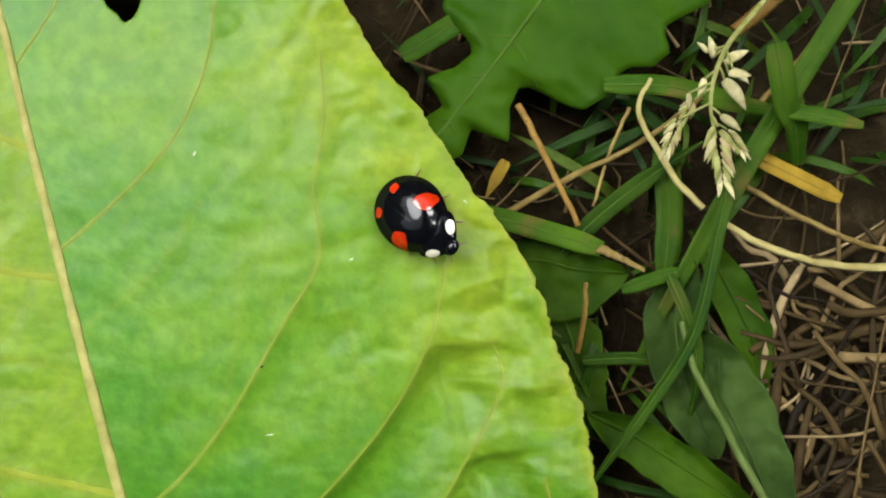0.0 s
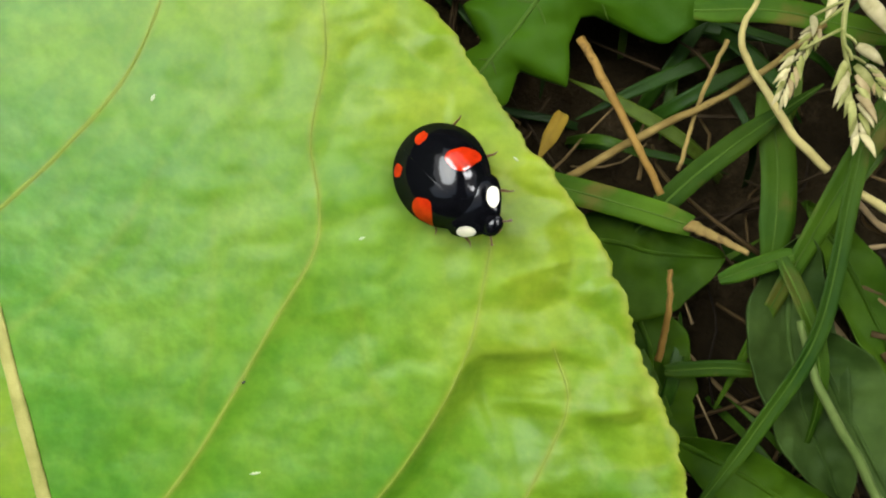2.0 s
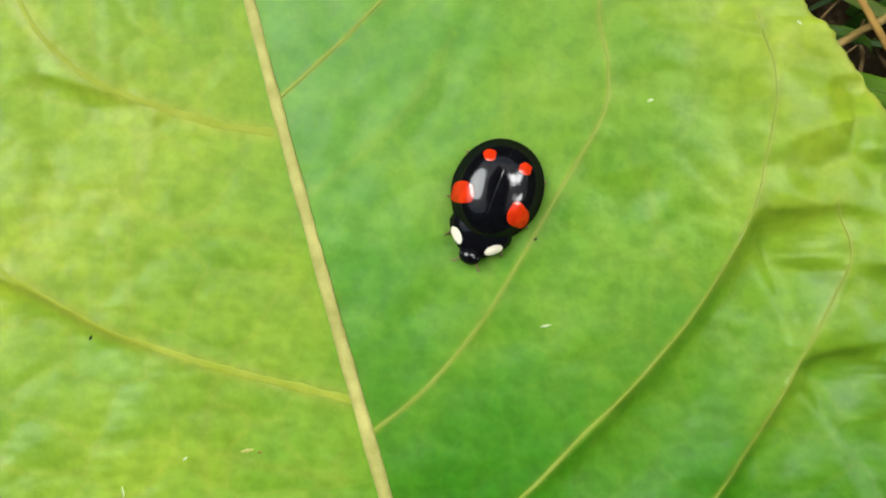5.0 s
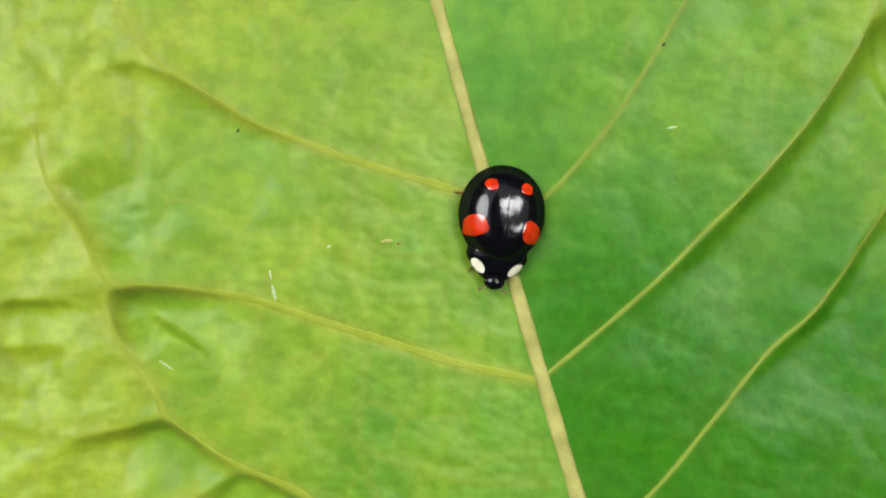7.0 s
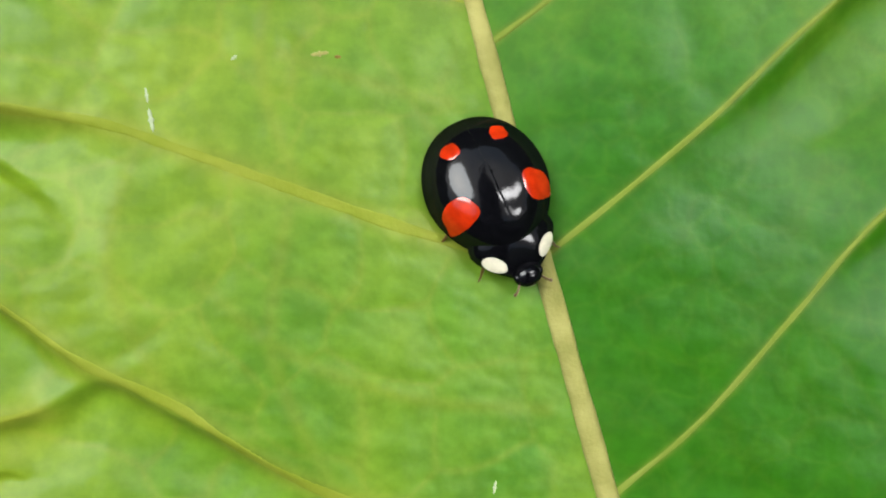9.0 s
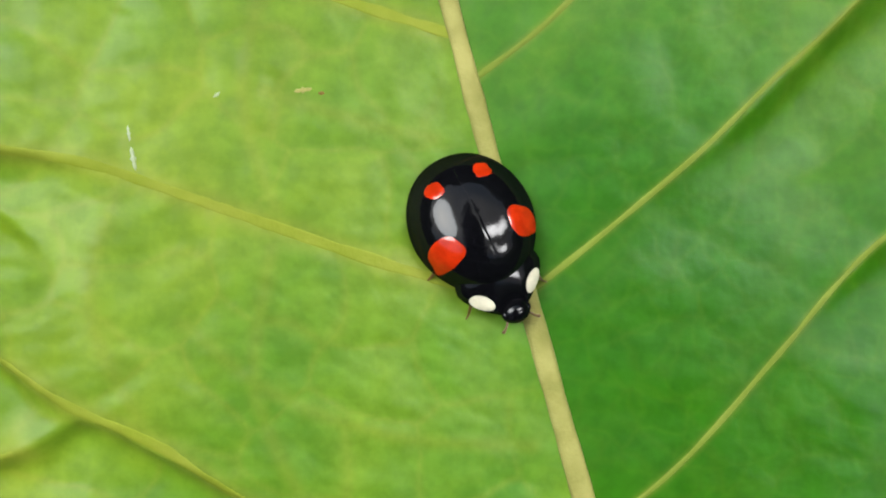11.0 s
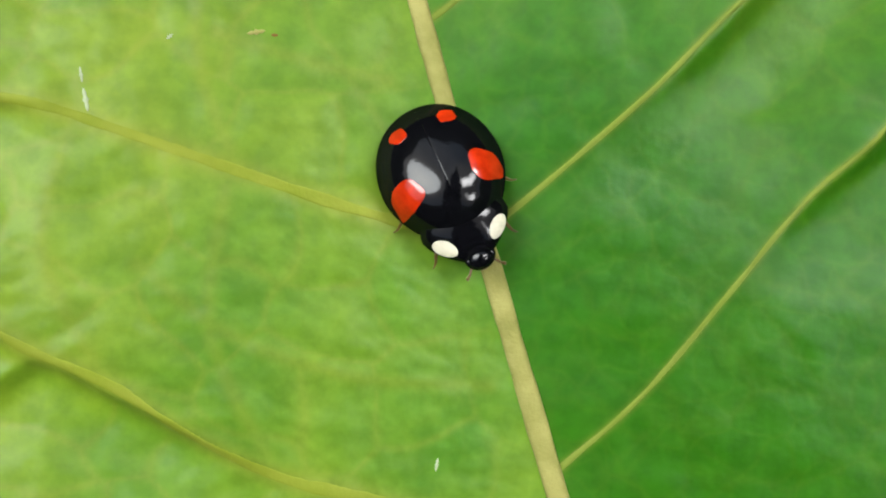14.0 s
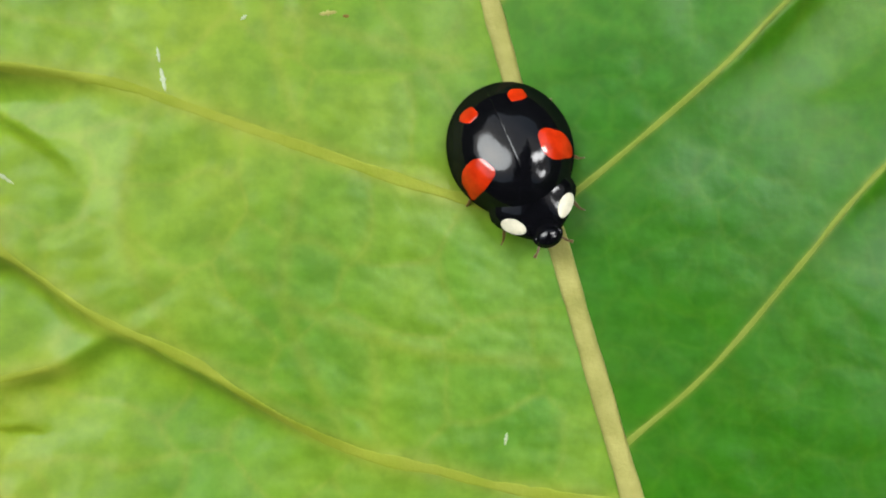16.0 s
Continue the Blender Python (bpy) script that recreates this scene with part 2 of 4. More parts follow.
def smooth_line(pts, n):
    """n points along a Catmull-Rom curve through pts."""
    p = np.array(pts, float)
    p = np.vstack([2 * p[0] - p[1], p, 2 * p[-1] - p[-2]])
    out = []
    for u in np.linspace(0, len(p) - 3 - 1e-6, n):
        i = int(u)
        f = u - i
        a, b, c, d = p[i:i + 4]
        out.append(0.5 * (2 * b + (c - a) * f + (2 * a - 5 * b + 4 * c - d) * f * f + (3 * b - a - 3 * c + d) * f ** 3))
    return np.array(out)


def frames_of(line, up):
    t = np.gradient(line, axis=0)
    t /= np.maximum(np.linalg.norm(t, axis=1)[:, None], 1e-9)
    s = np.cross(t, np.array(up, float))
    s /= np.maximum(np.linalg.norm(s, axis=1)[:, None], 1e-9)
    return t, s, np.cross(s, t)


def tube(line, radii, seg=8, flat=1.0, up=(0, 0, 1)):
    """Tapered round rod with closed ends. flat squeezes it in height."""
    line = np.array(line, float)
    r = np.broadcast_to(np.array(radii, float), (len(line),))
    _, s, u = frames_of(line, up)
    verts, faces = [], []
    for i in range(len(line)):
        for k in range(seg):
            a = 2 * math.pi * k / seg
            verts.append(line[i] + r[i] * (math.cos(a) * s[i] + flat * math.sin(a) * u[i]))
    for i in range(len(line) - 1):
        for k in range(seg):
            j = (k + 1) % seg
            faces.append((i * seg + k, (i + 1) * seg + k, (i + 1) * seg + j, i * seg + j))
    faces.append(tuple(range(seg)))
    faces.append(tuple((len(line) - 1) * seg + k for k in reversed(range(seg))))
    return verts, faces


def ribbon(line, widths, fold=0.25, thick=0.08, up=(0, 0, 1), twist=0.0):
    """Grass blade: a V-shaped strip with thickness. widths are half widths."""
    line = np.array(line, float)
    n = len(line)
    w = np.broadcast_to(np.array(widths, float), (n,))
    _, s, u = frames_of(line, up)
    verts, faces = [], []
    cols = (-1, -0.5, 0, 0.5, 1)
    for i in range(n):
        a = twist * i / max(n - 1, 1)
        ss = math.cos(a) * s[i] + math.sin(a) * u[i]
        uu = -math.sin(a) * s[i] + math.cos(a) * u[i]
        for side in (0, 1):
            for c in cols:
                verts.append(line[i] + c * w[i] * ss + (fold * abs(c) * w[i] - side * thick * (1 - 0.6 * abs(c))) * uu)
    k = len(cols)
    for i in range(n - 1):
        a, b = i * 2 * k, (i + 1) * 2 * k
        for c in range(k - 1):
            faces.append((a + c, b + c, b + c + 1, a + c + 1))
            faces.append((a + k + c, a + k + c + 1, b + k + c + 1, b + k + c))
        faces.append((a, a + k, b + k, b))
        faces.append((a + k - 1, b + k - 1, b + 2 * k - 1, a + 2 * k - 1))
    return verts, faces


def taper(n, w, tip=0.1, base=0.7):
    u = np.linspace(0, 1, n)
    return w * np.minimum(1, base + u * 3) * np.minimum(1, tip + (1 - u) * 2.2)


def wiggle(x, y, z=0.0, f=1.0):
    return noise.noise(Vector((x * f, y * f, z)))


def plate(axis, right, left, z_of, n_s=60, n_d=24, thick=0.2):
    """Leaf blade along axis (from base to tip): half widths right and left as functions of 0..1, height by z_of(x, y, v)."""
    line = smooth_line(axis, n_s)
    t = np.gradient(line, axis=0)
    t /= np.linalg.norm(t, axis=1)[:, None]
    s = np.stack([t[:, 1], -t[:, 0]], 1)
    verts, faces = [], []
    for side in (0, 1):
        for i in range(n_s):
            u = i / (n_s - 1)
            for j in range(n_d + 1):
                v = 2 * j / n_d - 1
                d = v * (right(u) if v > 0 else left(u))
                x, y = line[i] + d * s[i]
                verts.append((x, y, z_of(x, y, v, u) - side * thick))
    k, m = n_d + 1, n_s * (n_d + 1)
    for i in range(n_s - 1):
        for j in range(n_d):
            a = i * k + j
            faces.append((a, a + 1, a + k + 1, a + k))
            faces.append((m + a, m + a + k, m + a + k + 1, m + a + 1))
        for j, flip in ((0, 0), (n_d, 1)):
            a = i * k + j
            q = (a, a + k, m + a + k, m + a)
            faces.append(q if not flip else q[::-1])
    for i, flip in ((0, 1), (n_s - 1, 0)):
        for j in range(n_d):
            a = i * k + j
            q = (a, a + 1, m + a + 1, m + a)
            faces.append(q[::-1] if not flip else q)
    return verts, faces


# ---- ground ----
def build_ground():
    xs = np.concatenate([[-3e5, -3e4, -3000, -400, -150], np.linspace(-80, 60, 141), [150, 400, 3000, 3e4, 3e5]])
    ys = np.concatenate([[-3e5, -3e4, -3000, -400, -150], np.linspace(-75, 65, 141), [150, 400, 3000, 3e4, 3e5]])
    verts, faces = [], []
    for y in ys:
        for x in xs:
            near = 1 if max(abs(x), abs(y)) < 100 else 0
            z = (1.6 * wiggle(x, y, 0, 0.09) + 0.8 * wiggle(x, y, 3, 0.35)) * near
            verts.append((x, y, z))
    k = len(xs)
    for i in range(len(ys) - 1):
        for j in range(k - 1):
            faces.append((i * k + j, i * k + j + 1, (i + 1) * k + j + 1, (i + 1) * k + j))
    g = new("ground", mesh_of("ground", verts, faces, soil_mat))
    tagged(g, "dark crumbly soil under the grass", "soil", kind="structure")


build_ground()


def build_backdrop():
    """An unseen dark ring added round the spot, tallest to the south; it closes the place, blocks low sky and stands in
    the shell's reflections.
    """
    n = 96
    verts, faces = [], []
    for j in range(n):
        a = 2 * math.pi * j / n
        lean = max(0.0, -math.sin(a)) ** 2
        r_top = 1600 - 1250 * lean
        rise = 33 + 52 * max(0.0, -math.sin(a)) ** 2.2 + 5 * max(0.0, math.sin(a)) ** 2 + 7 * (1 - lean) * wiggle(math.cos(a) * 4, math.sin(a) * 4, 2)
        top = r_top * math.tan(radians(rise))
        for r, z in ((1600, -20), (1600 + 60 * wiggle(a * 5, 1, 1), top * 0.5), (r_top, top), (r_top + 150, top + 60), (1900, -20)):
            verts.append((r * math.cos(a), r * math.sin(a), z))
    for j in range(n):
        for i in range(4):
            b = (j + 1) % n
            faces.append((j * 5 + i, b * 5 + i, b * 5 + i + 1, j * 5 + i + 1))
    ob = new("backdrop", mesh_of("backdrop", verts, faces, blocker_mat))
    tagged(ob, "unseen dark green ring added to close the place", "hedge", kind="structure")


build_backdrop()


def build_blocker():
    """Unseen dark blocker added overhead, narrowing over the spot; it splits the sky mirrored in the shell."""
    n, k = 70, 13
    verts, faces = [], []
    for side in (0, 1):
        for i in range(n):
            u = i / (n - 1)
            y, z = -700 + 1450 * u, 1150 + 60 * math.sin(u * 5)
            half = (260 * (1 - u) ** 1.5 + 140 * min(1, (1 - u) * 4)) * (1 + 0.3 * wiggle(u * 13, 0.1, 3))
            for j in range(k):
                v = 2 * j / (k - 1) - 1
                x = 70 + v * half * (1 + 0.2 * wiggle(u * 14, v, 7))
                verts.append((x, y + 25 * wiggle(u * 12, v * 3, 9), z + (1 if side else -1) * 45 * (1.05 - v * v) + 40 * wiggle(u * 10, v * 3, 5)))
    m = n * k
    for i in range(n - 1):
        for j in range(k - 1):
            a = i * k + j
            faces.append((a, a + k, a + k + 1, a + 1))
            faces.append((m + a, m + a + 1, m + a + k + 1, m + a + k))
        for j in (0, k - 1):
            a = i * k + j
            faces.append((a, m + a, m + a + k, a + k) if j == 0 else (a, a + k, m + a + k, m + a))
    for i in (0, n - 1):
        for j in range(k - 1):
            a = i * k + j
            faces.append((a, a + 1, m + a + 1, m + a) if i == 0 else (a, m + a, m + a + 1, a + 1))
    ob = new("hedge_bough", mesh_of("hedge_bough", verts, faces, blocker_mat))
    tagged(ob, "unseen dark blocker added overhead for the shell's reflections", "hedge", kind="structure")


build_blocker()


# ---- the broad leaf ----
def midrib_x(y):
    return -25.2 - 0.275 * (y - 1.2) + 0.0006 * (y - 15.7) * (y + 41.4)


def leaf_fold(x, y):
    """Shallow trough along the midrib, its one half steeper."""
    d = (x - midrib_x(y)) * 0.965
    soft = np.sqrt(d * d + 0.6) - 0.77
    return -1.9 + np.where(d < 0, 0.18, 0.035) * soft


VEINS_EAST = [
    [(-30.6, 21.5), (-28.0, 24.5), (-26.3, 28.5)],
    [(-28.8, 14.2), (-26.1, 18.1), (-24.2, 22.5), (-23.6, 27.0)],
    [(-25.4, 1.4), (-20.6, 5.6), (-17.2, 9.5), (-15.2, 14.0), (-14.6, 18.7), (-15.0, 24.0)],
    [(-20.4, -17.2), (-17.3, -14.7), (-14.3, -11.2), (-12.0, -7.6), (-9.9, -4.0), (-7.6, -0.1), (-7.3, 2.6), (-7.7, 5.7), (-6.9, 10.0), (-7.2, 15.0)],
    [(-18.2, -25.7), (-15.1, -23.1), (-11.6, -20.0), (-9.0, -17.3), (-6.3, -14.7), (-2.5, -10.1), (0.0, -5.6), (1.0, -1.8), (1.4, 1.2), (0.6, 5.0)],
    [(-15.1, -34.9), (-11.8, -31.8), (-8.3, -27.5), (-5.6, -24.2), (-2.9, -21.7), (-0.4, -18.3), (1.6, -15.1), (4.2, -10.4), (5.2, -7.6), (4.5, -5.0)],
]
VEINS_EAST += [
    [(-11.6, -47.0), (-8.4, -44.0), (-4.9, -40.9), (-2.4, -38.4), (-0.6, -36.0), (4.0, -29.5), (7.2, -23.5), (8.6, -18.0), (8.0, -14.5)],
    [(-9.4, -55.0), (-5.0, -52.5), (0.0, -48.0), (4.5, -41.5), (8.0, -35.0), (9.2, -30.0)],
]
FAINT_EAST = [
    [(-24.0, -4.1), (-21.0, -2.0), (-17.9, 0.9), (-15.6, 4.6)],
    [(-14.3, -11.2), (-13.0, -4.5), (-12.7, 2.6)],
    [(-2.6, -10.2), (-4.6, -6.6), (-5.4, -3.0)],
    [(0.9, -3.0), (3.2, -2.6), (5.8, -0.6)],
    [(0.1, -5.2), (3.0, -5.0), (4.5, -5.0), (6.6, -3.8)],
    [(5.2, -7.6), (7.4, -8.4), (9.4, -7.8)],
]
VEINS_WEST = [
    [(-30.0, 17.5), (-33.5, 19.5), (-36.5, 23.5)],
    [(-27.6, 8.5), (-31.5, 10.2), (-35.0, 13.0), (-37.4, 17.5)],
    [(-25.7, -0.5), (-28.6, -0.1), (-31.6, 0.8), (-34.5, 1.9), (-36.5, 3.2), (-38.6, 5.6), (-40.0, 9.0)],
    [(-21.4, -15.4), (-25.1, -14.4), (-28.6, -13.4), (-31.5, -12.4), (-34.4, -11.3), (-37.2, -9.6), (-40.0, -7.6), (-42.4, -3.6)],
    [(-18.6, -25.8), (-22.9, -24.8), (-27.6, -23.3), (-31.8, -21.9), (-35.1, -20.9), (-39.4, -20.4), (-41.5, -20.2), (-43.0, -17.7), (-44.9, -14.7), (-45.6, -12.0)],
]
VEINS_WEST += [
    [(-14.9, -37.3), (-19.4, -36.6), (-22.8, -35.7), (-25.9, -34.9), (-29.3, -33.2), (-31.7, -31.5), (-34.9, -30.0), (-36.4, -29.0), (-38.4, -27.5), (-39.1, -26.1), (-41.0, -23.3), (-41.7, -21.7), (-41.5, -20.6)],
    [(-12.4, -46.0), (-18.0, -46.4), (-25.0, -45.0), (-32.7, -40.6), (-35.3, -38.2), (-37.6, -36.9), (-39.2, -35.6), (-40.1, -34.4), (-40.2, -33.3), (-39.2, -32.3), (-37.0, -31.7)],
    [(-9.2, -56.0), (-16.0, -57.0), (-24.0, -54.5), (-32.0, -49.5), (-38.0, -44.5), (-42.0, -40.0)],
]
FAINT_WEST = [
    [(-38.7, -27.3), (-41.6, -28.2), (-44.6, -28.0)],
    [(-39.3, -35.0), (-42.0, -35.6), (-44.4, -35.2)],
    [(-38.0, -20.4), (-42.0, -20.7), (-46.0, -20.6)],
    [(-27.6, -23.3), (-29.2, -18.6), (-28.6, -13.4)],
    [(-22.0, -19.6), (-25.0, -19.0), (-28.4, -18.0)],
    [(-18.0, -31.6), (-23.0, -31.2), (-27.6, -29.6), (-31.0, -27.0)],
    [(-25.9, -34.9), (-28.4, -29.4), (-28.0, -24.0)],
    [(-32.0, -31.4), (-34.4, -26.4), (-33.6, -21.4)],
    [(-26.2, -6.4), (-30.4, -5.6), (-34.8, -4.4)],
    [(-33.0, -12.0), (-33.2, -6.0), (-32.0, 0.6)],
    [(-19.4, -36.6), (-22.4, -40.2), (-23.6, -45.0)],
]

# edges where the tissue steps down on the right-hand side of the line: depth, reach, line
SCARPS = [
    (0.6, 2.4, [(-41.5, -19.8), (-42.4, -18.5), (-43.7, -16.7), (-45.0, -14.6)]),
    (1.05, 2.6, [(-40.0, -24.6), (-40.8, -23.5), (-41.4, -22.4), (-41.5, -21.1), (-40.9, -20.5), (-39.4, -20.4), (-36.5, -20.7), (-33.6, -21.3)]),
    (0.9, 1.6, [(-48.6, -21.7), (-47.1, -21.3), (-45.8, -21.1), (-42.7, -21.3)]),
    (0.45, 1.6, [(-47.4, -23.8), (-46.5, -23.6), (-44.9, -23.5), (-43.6, -23.6)]),
    (1.0, 2.0, [(-44.2, -28.7), (-42.0, -28.2), (-40.4, -27.9), (-38.5, -27.6), (-36.4, -29.1), (-34.0, -30.7)]),
    (1.05, 2.2, [(-40.0, -32.8), (-38.3, -32.2), (-36.3, -31.5), (-34.5, -30.5), (-31.7, -31.8), (-28.1, -33.7), (-24.0, -35.4)]),
]
SCARPS += [
    (0.6, 2.0, [(-38.2, -36.6), (-39.3, -35.6), (-40.1, -34.5), (-40.3, -33.4), (-39.1, -32.3)]),
    (0.7, 1.5, [(-44.6, -35.3), (-43.4, -35.1), (-41.8, -35.0), (-40.4, -35.1)]),
    (0.95, 2.2, [(-42.6, -37.7), (-40.1, -37.3), (-38.6, -36.8), (-36.2, -38.4), (-32.8, -40.6), (-27.0, -44.0)]),
    (0.6, 2.2, [(-43.6, -9.0), (-41.0, -8.2), (-38.0, -9.2), (-34.4, -11.3), (-31.0, -12.7)]),
    (0.45, 2.4, [(-40.4, 2.0), (-38.0, 2.6), (-35.4, 1.9), (-31.6, 0.6)]),
    (0.95, 3.4, [(-15.1, -23.3), (-11.6, -20.2), (-9.0, -17.7), (-6.8, -15.3), (-3.8, -11.9), (-2.0, -9.2), (-0.5, -6.9), (0.3, -5.3), (0.6, -4.2)]),
    (0.55, 2.6, [(-0.6, -5.8), (0.6, -5.4), (2.1, -5.3), (5.2, -5.3)]),
]
SCARPS += [
    (0.55, 2.2, [(1.1, -2.3), (2.8, -1.5), (4.8, -0.8), (6.2, -0.4)]),
    (0.8, 2.6, [(-8.3, -27.7), (-5.6, -24.4), (-2.9, -21.9), (-0.5, -18.1), (1.9, -14.6), (2.9, -13.0), (3.6, -11.6)]),
    (0.6, 1.8, [(2.2, -13.6), (3.2, -13.2), (4.8, -12.7), (7.7, -12.2)]),
    (0.45, 2.0, [(5.1, -3.4), (6.5, -2.2), (8.2, -1.7)]),
    (0.4, 1.8, [(4.0, 1.5), (6.0, 1.9), (7.2, 1.4)]),
    (0.2, 2.2, [(-9.0, -3.6), (-6.6, -3.2), (-4.2, -2.8)]),
    (0.4, 2.0, [(4.0, -17.0), (6.1, -16.3), (8.4, -15.4)]),
    (0.25, 2.0, [(0.9, -8.4), (2.1, -8.0), (3.8, -8.0), (5.4, -8.4)]),
    (0.35, 2.0, [(5.6, -8.6), (7.4, -8.2), (9.6, -7.6)]),
]
SCARPS += [
    (0.3, 2.4, [(-17.3, -14.9), (-14.3, -11.4), (-12.0, -7.8), (-9.9, -4.2), (-7.8, -0.5)]),
    (0.5, 2.6, [(-4.9, -41.1), (-2.4, -38.6), (-0.6, -36.2), (4.0, -29.7), (7.2, -23.7)]),
]
LOOPS_WEST = [(-47.0, -6.0), (-44.7, -14.9), (-41.6, -20.0), (-41.5, -21.8), (-39.0, -26.3), (-42.0, -29.8), (-40.5, -33.7), (-39.0, -36.3), (-38.2, -37.8), (-36.2, -40.5)]


def lattice(x, y, seed):
    """Smooth gradient noise, about -1 to 1, for whole arrays of points."""
    rng = np.random.RandomState(seed)
    perm, ang = rng.permutation(256), rng.uniform(0, 2 * math.pi, 256)
    x, y = np.asarray(x, float), np.asarray(y, float)
    xi, yi = np.floor(x).astype(int), np.floor(y).astype(int)

    def corner(i, j):
        h = perm[(perm[(xi + i) & 255] + yi + j) & 255]
        return np.cos(ang[h]) * (x - xi - i) + np.sin(ang[h]) * (y - yi - j)
    u, v = x - xi, y - yi
    u, v = u * u * u * (u * (6 * u - 15) + 10), v * v * v * (v * (6 * v - 15) + 10)
    low = corner(0, 0) * (1 - u) + corner(1, 0) * u
    high = corner(0, 1) * (1 - u) + corner(1, 1) * u
    return 1.5 * (low * (1 - v) + high * v)


def cells(x, y, seed):
    """Net of irregular cells one unit wide: closeness to a border (0 there, about 0.5 in the middle) and a value per cell."""
    rng = np.random.RandomState(seed)
    perm = rng.permutation(256)
    ox, oy, tint = rng.uniform(0.1, 0.9, 256), rng.uniform(0.1, 0.9, 256), rng.uniform(-1, 1, 256)
    xi, yi = np.floor(x).astype(int), np.floor(y).astype(int)
    first, second, value = np.full(x.shape, 9.0), np.full(x.shape, 9.0), np.zeros(x.shape)
    for i in (-1, 0, 1):
        for j in (-1, 0, 1):
            h = perm[(perm[(xi + i) & 255] + yi + j) & 255]
            d = np.hypot(xi + i + ox[h] - x, yi + j + oy[h] - y)
            nearer = d < first
            second = np.where(nearer, first, np.minimum(second, d))
            value = np.where(nearer, tint[h], value)
            first = np.minimum(first, d)
    return (second - first) * 0.5, value


def half_width(y, east):
    """Half width of the blade across the midrib, by height along it, with a shallowly toothed, uneven rim."""
    ys = [-66, -62, -55, -46, -40, -30, -20, -14.6, -11.5, -9.2, -6.9, -5, -2.9, 0.2, 2.3, 4.1, 5.6, 7.8, 10.9, 14.6, 18.3, 24, 30, 36, 41, 45]
    we = [0.3, 8, 19, 26, 28.8, 30.9, 31.5, 31.6, 32.0, 32.2, 31.9, 31.5, 31.6, 31.2, 30.5, 29.6, 28.7, 27.9, 26.7, 24.7, 23.5, 21, 17, 11.5, 5.5, 0.3]
    ww = [0.3, 8, 19, 27.0, 29.4, 29.8, 29.4, 29, 28.8, 28.6, 28.4, 28.2, 28, 27.5, 27.2, 26.9, 26.6, 26.2, 25.2, 24, 22.6, 19.5, 15.5, 10.5, 5, 0.3]
    w = np.interp(y, ys, we if east else ww)
    side = 0.0 if east else 40.0
    teeth = np.array([0.2 * wiggle(v, side, 1, 0.5) + 0.24 * wiggle(v, side, 5, 1.1) + 0.13 * wiggle(v, side, 8, 3.2) for v in np.ravel(y)])
    return w + teeth.reshape(np.shape(y)) * np.clip(w / 8, 0, 1)


def beside(pts, line, reach):
    """For the points within reach of a line: which they are, their distance, whether they lie to its right, and how far along it they are."""
    n = 60
    q = smooth_line(line, n)
    t = np.gradient(q, axis=0)
    pick = np.flatnonzero(((pts > q.min(0) - reach) & (pts < q.max(0) + reach)).all(1))
    d, right, u = np.empty(len(pick)), np.empty(len(pick), bool), np.empty(len(pick))
    for k in range(0, len(pick), 20000):
        c = pts[pick[k:k + 20000]]
        i = ((c[:, None, 0] - q[None, :, 0]) ** 2 + (c[:, None, 1] - q[None, :, 1]) ** 2).argmin(1)
        r = c - q[i]
        tl = np.hypot(t[i, 0], t[i, 1])
        along = np.clip((r[:, 0] * t[i, 0] + r[:, 1] * t[i, 1]) / tl, -0.6 * tl, 0.6 * tl)
        r = r - (along / tl)[:, None] * t[i]
        d[k:k + 20000] = np.hypot(r[:, 0], r[:, 1])
        right[k:k + 20000] = (t[i, 0] * r[:, 1] - t[i, 1] * r[:, 0]) < 0
        u[k:k + 20000] = np.clip((i + along / tl) / (n - 1), 0, 1)
    return pick, d, right, u


def vein_field(pts, lines, allowed):
    """Distance to the nearest line, the terrace that falls below the lines, and the low ridge on them."""
    dist, lee, ridge = np.full(len(pts), 99.0), np.zeros(len(pts)), np.zeros(len(pts))
    for ln in lines:
        pick, d, right, u = beside(pts, ln, 7.0)
        low = right if ln[-1][0] > ln[0][0] else ~right
        fade = np.minimum(1, np.minimum(u / 0.2, (1 - u) / 0.25)) ** 1.5 * allowed[pick]
        dist[pick] = np.minimum(dist[pick], np.where(allowed[pick], d, 99.0))
        lee[pick] = np.maximum(lee[pick], np.where(low, (1 - np.exp(-d / 0.5)) * np.exp(-d / 2.6), 0.0) * fade)
        ridge[pick] = np.maximum(ridge[pick], np.exp(-(np.where(low, d * 2.2, d) / 1.6) ** 2) * fade)
    return dist, lee, ridge


def scarp_relief(pts):
    """Pockets: the tissue falls steeply along one side of a line and climbs back slowly."""
    z = np.zeros(len(pts))
    for depth, reach, ln in SCARPS:
        pick, d, right, u = beside(pts, ln, 4 * reach)
        fade = np.sin(np.pi * np.clip(np.minimum(u / 0.35, (1 - u) / 0.3), 0, 1) / 2) ** 1.3
        west = ln[0][0] < -30
        steep, back = (0.3, 1.15) if west else (0.42, 1.5)
        down = (1 - np.exp(-d / (0.3 + steep * reach))) * np.exp(-d / (back * reach)) * np.clip(1.3 - d / (3 * reach), 0, 1)
        z[pick] += (1.3 if west else 1.6) * depth * fade * np.where(right, -1.4 * down, 0.0)
    return z


